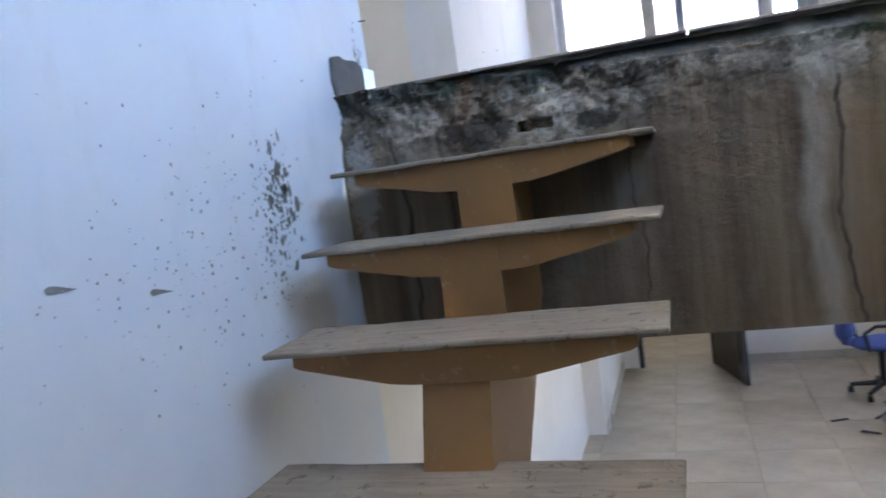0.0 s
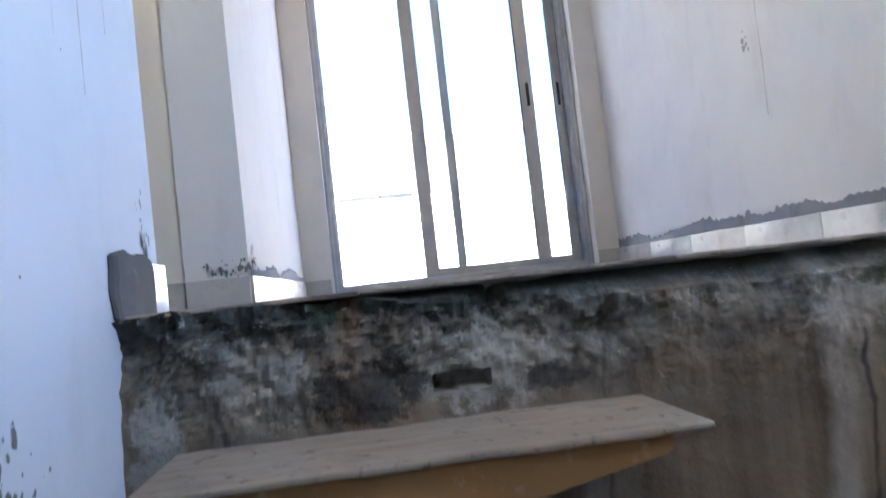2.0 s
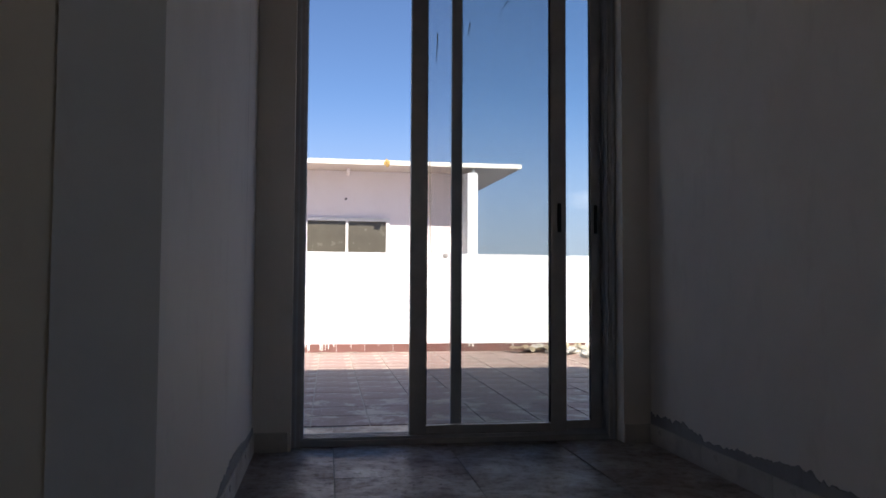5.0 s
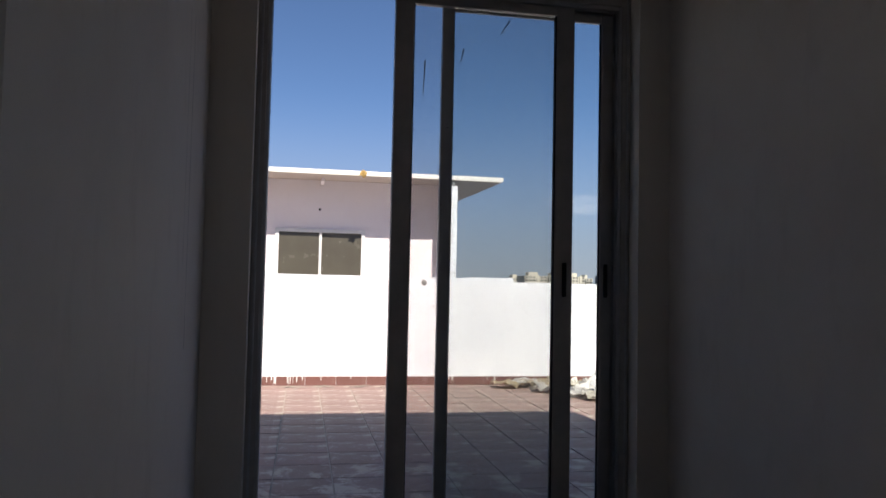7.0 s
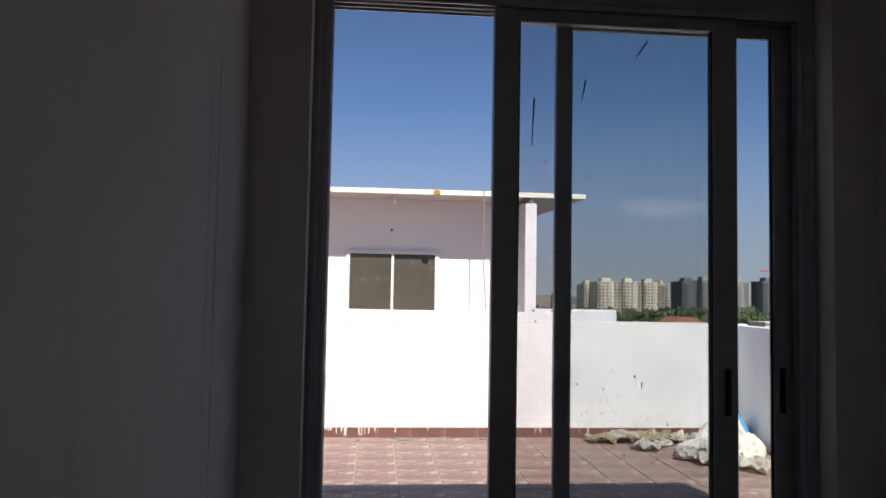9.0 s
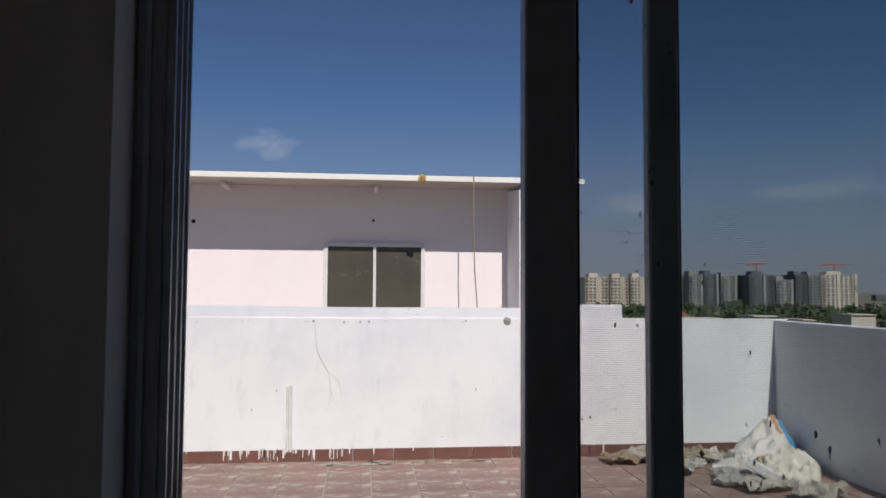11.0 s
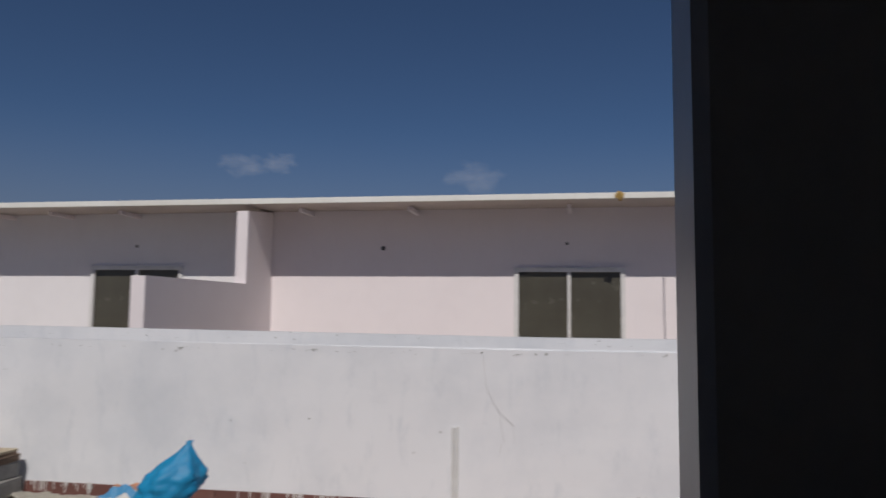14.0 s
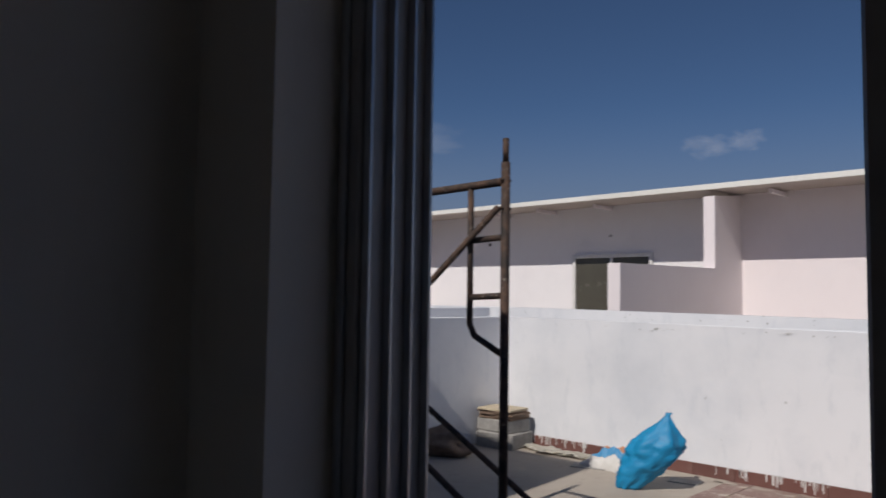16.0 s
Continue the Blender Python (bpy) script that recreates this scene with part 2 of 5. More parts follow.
def glass():
    n = Nodes("window_glass")
    n.b.inputs["Transmission Weight"].default_value = 1.0
    n.b.inputs["IOR"].default_value = 1.45
    return n.done((0.88, 0.95, 0.94), 0.0)


def dark_glass():
    n = Nodes("tinted_glass")
    c = n.mix(n.ramp(n.noise(1.5, 4), 0.3, 0.7), (0.065, 0.06, 0.048), (0.085, 0.08, 0.062))
    return n.done(c, n.ramp(n.noise(3, 3), 0.3, 0.7, 0.12, 0.3))


def insect_screen():
    """Woven wire, 2.6 mm apart, with a little dust."""
    n = Nodes("insect_screen")
    pitch, wire = 0.0032, 0.19
    wob = n.ramp(n.noise(60, 2), 0, 1, -0.0006, 0.0006)
    masks = []
    for i in (0, 2):
        f = n.math("FRACT", n.math("DIVIDE", n.math("ADD", n.axis(i), wob), pitch))
        masks.append(n.math("LESS_THAN", f, wire))
    dirt = n.math("GREATER_THAN", n.noise(34, 3, 0.6, n.scaled(1, 1, 0.45)), 0.745)
    m = n.math("MAXIMUM", n.math("MAXIMUM", masks[0], masks[1]), n.math("MULTIPLY", dirt, 0.8))
    n.done((0.30, 0.325, 0.325), 0.7)
    n.put(n.b.inputs["Alpha"], m)
    return n.m


ALU = plain("grey_aluminium", (0.46, 0.435, 0.425), (0.38, 0.36, 0.35), 0.42, 0.15, 12, 0.05)
ALU_EDGE = plain("bare_aluminium", (0.55, 0.56, 0.58), (0.42, 0.43, 0.45), 0.35, 0.8, 12, 0.05)
RUBBER = plain("black_seal", (0.012, 0.012, 0.012), (0.02, 0.02, 0.02), 0.7)
WHITE_FRAME = plain("white_window_frame", (0.72, 0.71, 0.70), (0.6, 0.59, 0.58), 0.4)
GLASS, DARK_GLASS, SCREEN = glass(), dark_glass(), insect_screen()
DARK_WOOD = plain("dark_door_paint", (0.028, 0.026, 0.028), (0.045, 0.042, 0.042), 0.45)
BLACK_PLASTIC = plain("black_plastic", (0.02, 0.02, 0.022), (0.03, 0.03, 0.032), 0.45)
BLUE_CLOTH = plain("blue_fabric", (0.06, 0.085, 0.26), (0.09, 0.12, 0.32), 0.9, 0, 30, 0.3)
RED_WOOD = plain("red_brown_wood", (0.20, 0.06, 0.035), (0.28, 0.09, 0.05), 0.5)
CARD_BLUE = plain("blue_carton", (0.015, 0.035, 0.07), (0.03, 0.064, 0.12), 0.6, 0, 10)
CARD_PALE = plain("pale_carton", (0.50, 0.55, 0.58), (0.36, 0.42, 0.46), 0.6, 0, 10)
CARD_BROWN = plain("brown_carton", (0.36, 0.19, 0.11), (0.30, 0.16, 0.10), 0.7, 0, 10)
CARD_GREEN = plain("green_carton", (0.12, 0.17, 0.12), (0.16, 0.2, 0.15), 0.7, 0, 10)
GLOSSY_TOP = plain("glossy_white_tile", (0.75, 0.77, 0.78), (0.7, 0.72, 0.74), 0.08)


def rusty():
    n = Nodes("rusty_scaffold_pipe")
    f = n.noise(9, 7, 0.7)
    c = n.mix(n.ramp(f, 0.42, 0.6), (0.022, 0.018, 0.017), (0.095, 0.055, 0.038))
    c = n.mix(n.ramp(n.noise(22, 5, 0.7), 0.62, 0.72, 0, 0.8), c, (0.40, 0.36, 0.32))
    n.bump(f, 0.4, 0.004)
    return n.done(c, 0.75, 0.2)


RUST = rusty()
BLUE_SACK = plain("blue_woven_plastic", (0.0, 0.20, 0.42), (0.01, 0.27, 0.52), 0.55, 0, 14, 0.35)
WHITE_SACK = plain("white_woven_plastic", (0.66, 0.65, 0.63), (0.55, 0.53, 0.50), 0.55, 0, 14, 0.25)
ORANGE_PRINT = plain("orange_print", (0.50, 0.25, 0.15), (0.45, 0.20, 0.11), 0.55)
BLUE_PRINT = plain("blue_print", (0.05, 0.24, 0.46), (0.09, 0.30, 0.52), 0.55)
PAPER = plain("dusty_paper", (0.68, 0.65, 0.58), (0.55, 0.52, 0.46), 0.8)
STONE_BLOCK = plain("cement_block", (0.34, 0.33, 0.31), (0.24, 0.23, 0.22), 0.9, 0, 20, 0.4)
BOARD = plain("beige_board", (0.52, 0.44, 0.31), (0.42, 0.35, 0.25), 0.7)
BROWN_LUMP = plain("brown_sacking", (0.21, 0.15, 0.11), (0.15, 0.10, 0.07), 0.9, 0, 20, 0.4)
ROPE = plain("old_rope", (0.30, 0.25, 0.18), (0.2, 0.16, 0.12), 0.9, 0, 40, 0.4)
NEST = plain("yellow_straw", (0.50, 0.33, 0.10), (0.38, 0.25, 0.09), 0.9, 0, 40, 0.4)
# near-black colour for the shade inside the small wall holes
HOLE = plain("hole_soot", (0.02, 0.018, 0.016), (0.04, 0.035, 0.03), 0.95)
PVC = plain("painted_conduit", (0.72, 0.72, 0.71), (0.58, 0.58, 0.57), 0.55)
DRIP = plain("white_paint_drip", (0.74, 0.74, 0.73), (0.66, 0.66, 0.65), 0.7)
SPLASH = plain("dark_splash", (0.14, 0.145, 0.125), (0.26, 0.26, 0.24), 0.9)
GRIME = plain("brown_grime", (0.10, 0.07, 0.055), (0.16, 0.12, 0.1), 0.9)
FAINT = plain("faint_drip", (0.34, 0.30, 0.26), (0.44, 0.40, 0.36), 0.9)
CRACK = plain("plaster_crack", (0.42, 0.42, 0.42), (0.5, 0.5, 0.5), 0.9)
SMUDGE = plain("grey_smudge", (0.33, 0.30, 0.27), (0.42, 0.39, 0.35), 0.8)


def with_random(name, a, b, rough=0.8):
    n = Nodes(name)
    c = n.mix(n.rand(), a, b)
    return n.done(n.mix(n.ramp(n.noise(0.35, 4), 0.4, 0.7, 0, 0.4), c, (0.3, 0.29, 0.28)), rough)


TOWER_CREAM = plain("cream_tower_wall", (0.56, 0.52, 0.44), (0.48, 0.45, 0.38), 0.8, 0, 0.05, 0)
TOWER_GREY = plain("raw_tower_wall", (0.30, 0.30, 0.30), (0.22, 0.225, 0.23), 0.8, 0, 0.05, 0)
TOWER_DARK = plain("netted_tower_wall", (0.085, 0.105, 0.12), (0.12, 0.14, 0.15), 0.8, 0, 0.05, 0)
TOWER_WINDOW = plain("tower_opening", (0.06, 0.065, 0.07), (0.1, 0.1, 0.1), 0.4, 0, 0.3, 0)
TERRACOTTA = plain("terracotta_roof", (0.36, 0.15, 0.09), (0.3, 0.13, 0.08), 0.8, 0, 0.3, 0)
CRANE = plain("crane_red", (0.45, 0.13, 0.08), (0.4, 0.12, 0.08), 0.6, 0, 0.5, 0)
LEAF = plain("distant_foliage", (0.035, 0.055, 0.022), (0.06, 0.085, 0.035), 0.9, 0, 0.6, 0)
GROUND = plain("distant_ground", (0.22, 0.19, 0.15), (0.14, 0.15, 0.10), 0.95, 0, 0.02, 0)


# ---------------------------------------------------------------- building helpers
def box(bm, x0, x1, y0, y1, z0, z1, bevel=0.0):
    vs = [bm.verts.new((x, y, z)) for x in (x0, x1) for y in (y0, y1) for z in (z0, z1)]
    fs = [bm.faces.new([vs[i] for i in f]) for f in ((0, 1, 3, 2), (4, 6, 7, 5), (0, 4, 5, 1), (2, 3, 7, 6), (0, 2, 6, 4), (1, 5, 7, 3))]
    if bevel:
        es = list({e for f in fs for e in f.edges})
        bmesh.ops.bevel(bm, geom=es, offset=bevel, segments=1, affect="EDGES", clamp_overlap=True)
    return bm


def boxes(*rows, bevel=0.0):
    bm = bmesh.new()
    for r in rows:
        box(bm, *r, bevel=bevel)
    return bm


def tube(bm, a, b, r, n=10, r2=None):
    a, b = Vector(a), Vector(b)
    q = (b - a).to_track_quat("Z", "Y")
    rings = []
    for p, rr in ((a, r), (b, r if r2 is None else r2)):
        rings.append([bm.verts.new(p + q @ Vector((rr * math.cos(2 * math.pi * i / n), rr * math.sin(2 * math.pi * i / n), 0))) for i in range(n)])
    for i in range(n):
        bm.faces.new((rings[0][i], rings[0][(i + 1) % n], rings[1][(i + 1) % n], rings[1][i]))
    bm.faces.new(rings[0][::-1])
    bm.faces.new(rings[1])
    return bm


def polyline(bm, pts, r, n=10):
    for a, b in zip(pts, pts[1:]):
        tube(bm, a, b, r, n)
    for p in pts[1:-1]:
        bmesh.ops.create_uvsphere(bm, u_segments=n, v_segments=6, radius=r, matrix=Matrix.Translation(p))
    return bm


def prism(bm, outline, axis, lo, hi):
    """Extrudes a closed outline of (u, v) along x, y or z."""
    put = {"x": lambda u, v, w: (w, u, v), "y": lambda u, v, w: (u, w, v), "z": lambda u, v, w: (u, v, w)}[axis]
    a = [bm.verts.new(put(u, v, lo)) for u, v in outline]
    b = [bm.verts.new(put(u, v, hi)) for u, v in outline]
    n = len(outline)
    fs = [bm.faces.new(a[::-1]), bm.faces.new(b)]
    fs += [bm.faces.new((a[i], a[(i + 1) % n], b[(i + 1) % n], b[i])) for i in range(n)]
    return bm


def lump(bm, centre, size, seed=0, rough=0.25, cuts=3, scale=1.6):
    r = bmesh.ops.create_icosphere(bm, subdivisions=cuts, radius=1.0)
    for v in r["verts"]:
        d = v.co.normalized()
        k = 1 + rough * noise.fractal(d * scale + Vector((seed * 3.1, seed * 1.7, seed)), 1.0, 2.0, 4)
        v.co = Vector(centre) + Vector((d.x * size[0], d.y * size[1], d.z * size[2])) * k
    return bm


def finish(name, bm, material, smooth=False):
    bmesh.ops.recalc_face_normals(bm, faces=bm.faces[:])
    me = bpy.data.meshes.new(name)
    bm.to_mesh(me)
    bm.free()
    me.materials.append(material)
    if smooth:
        me.shade_smooth()
    return me


def structure(name, bm, material, label, category, smooth=False):
    return tagged(new(name, finish(name, bm, material, smooth)), label, category, kind="structure")


def thing(name, place, label, category, group=""):
    ob = new(name)
    ob.location = place
    ob.empty_display_size = 0.1
    return tagged(ob, label, category, group)


def single(name, bm, material, label, category, group="", kind="", smooth=False):
    return tagged(new(name, finish(name, bm, material, smooth)), label, category, group, kind)


def part(name, bm, material, parent, label="", smooth=False):
    ob = new(name, finish(name, bm, material, smooth))
    ob.parent = parent
    if label:
        ob["label"] = label
    return ob


def piece(name, mesh, parent, m):
    ob = new(name, mesh)
    ob.parent = parent
    ob.matrix_basis = m
    return ob


# ---------------------------------------------------------------- the house: hall, stairwell, lower room
LX, RX = -0.258, 1.965          # hall walls
SX = -0.28                    # stair wall
EDGE = -3.90                  # edge of the upper floor
LOW = -2.75                   # lower floor
TOP = 3.0                     # ceiling
TZ = 0.0                      # terrace

hall_floor = structure("floor_hall", boxes((-1.6, RX, EDGE + 0.085, 0.0, -0.14, -0.006)), GROUT, "upper hall slab under grimy cream tiles", "floor")


def beam():
    bm = bmesh.new()
    nx, nz = 320, 110
    x0, x1, z0, z1 = SX, RX + 0.2, -0.85, -0.005
    grid = []
    for j in range(nz + 1):
        row = []
        for i in range(nx + 1):
            x, z = x0 + (x1 - x0) * i / nx, z0 + (z1 - z0) * j / nz
            worn = min(1.0, max(0.0, (x + 0.2) / 1.1))
            z = z0 + (z1 - 0.062 * worn * worn * (3 - 2 * worn) - z0) * j / nz
            up = max(0.0, (z + 0.28) / 0.28)
            p = Vector((x * 3.2, z * 3.2, 0.3))
            left = min(1.0, max(0.0, (0.9 - x) / 0.6))
            lumps = noise.fractal(p * 2.6, 0.8, 2.0, 6)
            pits = min(0.0, noise.fractal(p * 1.7 + Vector((5, 1, 0)), 0.8, 2.0, 5) + 0.1)
            d = 0.008 * noise.fractal(p, 1.0, 2.0, 4) + up * (0.03 + 0.035 * left) * lumps + up * (0.03 + 0.06 * left) * pits - 0.012 * up
            if abs(x - 0.345) < 0.052 and abs(z + 0.19) < 0.015:
                d -= 0.05
            zz = z + (0.012 * noise.fractal(Vector((x * 9, 2.0, 0)), 1.0, 2.0, 4) if j == nz else 0.0)
            row.append(bm.verts.new((x, EDGE - d, zz)))
        grid.append(row)
    for j in range(nz):
        for i in range(nx):
            bm.faces.new((grid[j][i], grid[j][i + 1], grid[j + 1][i + 1], grid[j + 1][i]))
    back = [[bm.verts.new((v.co.x, EDGE + w, v.co.z)) for v in grid[j]] for j, w in ((0, 0.24), (nz, 0.09))]
    for v in back[1]:
        v.co.z = max(v.co.z, -0.012 + 0.006 * noise.noise(Vector((v.co.x * 11, 0, 5))))
    for i in range(nx):
        bm.faces.new((grid[0][i + 1], grid[0][i], back[0][i], back[0][i + 1]))
        bm.faces.new((grid[nz][i], grid[nz][i + 1], back[1][i + 1], back[1][i]))
    return bm


structure("beam_edge", beam(), BEAM, "weathered bare concrete edge beam of the upper floor", "beam")
structure("slab", boxes((-1.6, 3.5, EDGE + 0.1, 5.6, -0.40, -0.15)), CEILING, "white underside of the upper floor slab", "ceiling")

# hall walls
structure("wall_hall_west", boxes((-0.497, LX, -2.42, 0.0, 0.0, TOP)), WALL, "dusty white plastered passage wall with a square corner", "wall")
structure("wall_recess", boxes((-1.6, -0.47, -2.409, -2.16, 0.0, TOP)), WALL_CREAM, "cream painted wall in the recess beside the stairs", "wall")
structure("wall_recess_end", boxes((-1.75, -1.6, -4.0, -2.16, -0.15, TOP)), WALL_CREAM, "cream painted end wall of the recess", "wall")
structure("wall_stairs", boxes((SX - 0.24, SX, -9.0, -3.57, -0.9, TOP), (SX - 0.24, SX, -9.0, EDGE + 0.02, LOW - 0.1, -0.9)), STAIR_WALL, "white plastered stair wall spattered with cement", "wall")
structure("wall_recess_south", boxes((-1.75, SX - 0.24, -3.77, -3.57, -0.15, TOP)), WALL, "white plastered wall of the recess", "wall")
structure("wall_hall_east", boxes((RX, RX + 0.2, EDGE, 0.0, -0.15, TOP)), WALL, "stained white plastered passage wall above a skirting", "wall")
DT = 2.766
RV = -0.145                   # inner face of the wall round the door
structure("wall_door", boxes((-1.6, -0.06, 0.0, 0.10, -0.15, 3.12), (1.80, 3.1, 0.0, 0.10, -0.15, 3.12), (-0.06, 1.80, 0.0, 0.10, DT, 3.12), (-0.06, 1.80, 0.0, 0.10, -0.15, -0.004),
                             (LX, -0.06, RV, 0.0, 0.0, TOP), (1.80, RX, RV, 0.0, 0.0, TOP), (-0.06, 1.80, RV, 0.0, DT, TOP)),
          WALL, "plastered wall round the sliding door", "wall")
structure("ceiling_hall", boxes((-1.75, 3.1, -9.2, -0.001, TOP, TOP + 0.12)), CEILING, "plain white ceiling of the hall and stairwell", "ceiling")
# out of view; heights and edges set by the shadows wanted on the terrace
structure("roof_own", boxes((-2.2, 3.24, -9.4, 0.24, 3.13, 3.475), (-10.0, -2.69, -9.4, 0.24, 3.13, 5.15), (-2.69, -2.2, -9.4, 0.24, 3.13, 3.475)), CEMENT, "unseen roof and taller west block of the house, sized to shade the terrace", "roof")
structure("wall_own_front", boxes((-10.0, -1.6, 0.0, 0.10, -0.15, 3.12)), WALL_OUT, "white front wall of the house on the terrace", "wall")
# stairwell
structure("wall_well_east", boxes((RX, RX + 0.2, -4.25, EDGE, -0.76, TOP), (RX, RX + 0.2, -9.0, -5.85, -0.76, TOP), (RX, RX + 0.2, -5.85, -4.25, -0.76, 0.75), (RX, RX + 0.2, -5.85, -4.25, 2.55, TOP)),
          WALL, "white plastered stairwell wall with a window opening", "wall")
structure("wall_well_south", boxes((-0.6, 3.7, -9.2, -9.0, LOW - 0.1, TOP)), WALL, "white plastered end wall of the stairwell", "wall")
structure("ceiling_low_well", boxes((RX + 0.2, 3.7, -9.0, EDGE + 0.1, -0.40, -0.15)), CEILING, "white ceiling over the lower room", "ceiling")
# lower room
structure("wall_low_west", boxes((-0.45, SX, EDGE + 0.02, 0.43, LOW - 0.1, -0.4), (-0.45, -0.11, 0.43, 2.52, LOW - 0.1, -0.4)), WALL, "white plastered wall of the lower room", "wall")
structure("wall_low_north", boxes((-0.11, 0.08, 2.52, 2.69, LOW - 0.1, -0.4), (0.92, 3.33, 2.52, 2.69, LOW - 0.1, -0.4), (0.08, 0.92, 2.52, 2.69, LOW + 2.05, -0.4)), WALL,
          "white plastered end wall of the lower room with a doorway", "wall")
structure("wall_low_passage", boxes((-0.6, 1.6, 4.67, 4.87, LOW - 0.1, -0.4), (-0.6, -0.45, 2.69, 4.67, LOW - 0.1, -0.4), (1.5, 1.65, 2.69, 4.67, LOW - 0.1, -0.4)), WALL_CREAM,
          "cream painted passage behind the lower doorway", "wall")
structure("wall_low_east", boxes((3.15, 3.33, -0.50, 0.75, LOW - 0.1, -0.4), (3.15, 3.33, 1.95, 2.52, LOW - 0.1, -0.4), (3.15, 3.33, 0.75, 1.95, LOW - 0.1, LOW + 0.60), (3.15, 3.33, 0.75, 1.95, LOW + 1.74, -0.4), (3.15, 3.33, -9.0, -2.7, LOW - 0.1, -0.4), (3.15, 3.33, -2.7, -0.50, LOW + 2.1, -0.4)), WALL,
          "white plastered wall of the lower room beside a glazed door", "wall")
low_floor = structure("floor_low", boxes((-0.6, 3.33, -9.0, 5.6, LOW - 0.16, LOW - 0.005)), GROUT, "lower floor slab under cream tiles", "floor")
structure("balcony_low", boxes((3.335, 6.5, -5.0, 2.5, LOW - 0.2, LOW - 0.06)), SCREED, "dusty balcony floor outside the lower room", "floor")
structure("balcony_ceiling", boxes((3.335, 5.55, -5.0, 2.5, -0.60, -0.42)), CEILING, "white slab over the lower balcony", "ceiling")
structure("balcony_parapet", boxes((5.4, 5.55, -5.0, 2.5, LOW - 0.06, LOW + 0.95)), WALL_PINK, "pale pink balcony parapet", "wall")


def skirting(parent, mesh_len, runs):
    """Rows of skirting tiles; runs of (x, y, heading, length)."""
    for x, y, turn, length in runs:
        n = max(1, round(length / mesh_len))
        w = length / n
        bm = boxes((0.0015, w - 0.0015, -0.012, 0.0, 0.0, 0.105), bevel=0.002)
        me = finish("skirting_tile", bm, SKIRT_TILE)
        for i in range(n):
            piece("skirting_tile", me, parent, pose(x, y, 0, 0, 0, turn) @ pose(i * w, 0, 0))


skirt = thing("baseboard_hall", (0, 0, 0.0), "grimy cream tile skirting along the hall walls", "baseboard")
skirt["kind"] = "structure"
skirting(skirt, 0.6, [
    (-0.497, -2.42, 0, 0.239), (-1.6, -2.409, 0, 1.103), (LX, -2.42, 90, 2.275),
    (RX, RV, -90, 3.605), (LX, RV, 0, 0.185), (1.80, RV, 0, 0.165)])

# cement left where the old curb was broken out at the stair wall
bm = bmesh.new()
box(bm, SX - 0.001, SX + 0.018, EDGE + 0.01, -3.66, -0.01, 0.12, 0.006)
bmesh.ops.subdivide_edges(bm, edges=bm.edges[:], cuts=5, use_grid_fill=True)
for v in bm.verts:
    v.co += Vector((0.4, 1, 1)) * 0.012 * noise.fractal(v.co * 14, 1, 2, 3)
single("cement_patch", bm, CEMENT, "rough grey cement patch at the foot of the stair wall", "cement patch")
single("loose_skirting_tile", boxes((SX + 0.0, SX + 0.014, -3.67, -3.556, 0.0, 0.107), (SX - 0.24, SX, -3.57, -3.556, 0.0, 0.107), bevel=0.002), GLOSSY_TOP, "shiny white skirting tile ending at the slab edge", "tile")


def ragged_strip(name, along, x, y0, y1, z0, z1, mat, label, seed, out=0.004):
    """A thin smear of cement with an uneven upper edge on a wall face."""
    bm = bmesh.new()
    n = 260
    lo, hi, hi2 = [], [], []
    for i in range(n + 1):
        y = y0 + (y1 - y0) * i / n
        k = 0.42 + 0.55 * noise.fractal(Vector((y * 1.6, seed, 0)), 1, 2, 3) + 0.22 * noise.fractal(Vector((y * 23, seed, 3)), 1, 2, 3)
        zt = z0 + (z1 - z0) * min(1, max(0.06, k))
        lo.append(bm.verts.new((x + along * out, y, z0)))
        hi.append(bm.verts.new((x + along * out, y, zt)))
        hi2.append(bm.verts.new((x, y, zt + 0.003)))
    for i in range(n):
        bm.faces.new((lo[i], lo[i + 1], hi[i + 1], hi[i]))
        bm.faces.new((hi[i], hi[i + 1], hi2[i + 1], hi2[i]))
    return single(name, bm, mat, label, "cement smear")


ragged_strip("cement_smear", -1, RX, -3.85, -0.05, 0.105, 0.225, SMEAR, "ragged grey cement line above the passage skirting", 1.0)
ragged_strip("cement_smear", 1, LX, -2.42, -0.05, 0.105, 0.20, SMEAR, "ragged grey cement line above the worn skirting", 5.0)


# ---------------------------------------------------------------- stairs
stairs = thing("staircase", (0.25, -4.2, LOW), "open staircase of dusty boards on an ochre spine", "staircase")
RISE, GOING, FIRST = 0.194, 0.24, -0.258
NSTEP = 12
outline = []
for i in range(NSTEP):
    z, y = FIRST - 0.016 - RISE * i - (0.07 if i > 2 else 0.0), -4.2 - GOING * i
    run = 0.0 if i < 3 else 0.05
    outline += [(y + GOING + 0.02 - run, z), (y + 0.02 + (0.05 if i > 1 else 0.0), z)]
zlast, ylast = FIRST - RISE * NSTEP, -4.2 - GOING * (NSTEP - 1)
outline += [(ylast + 0.02, LOW), (ylast + 0.02 + 0.30, LOW), (-3.95, FIRST - 0.42)]
spine = part("spine", prism(bmesh.new(), [(y + 4.2, z - LOW) for y, z in outline], "x", -0.083, 0.067), OCHRE, stairs, "ochre painted stepped spine")


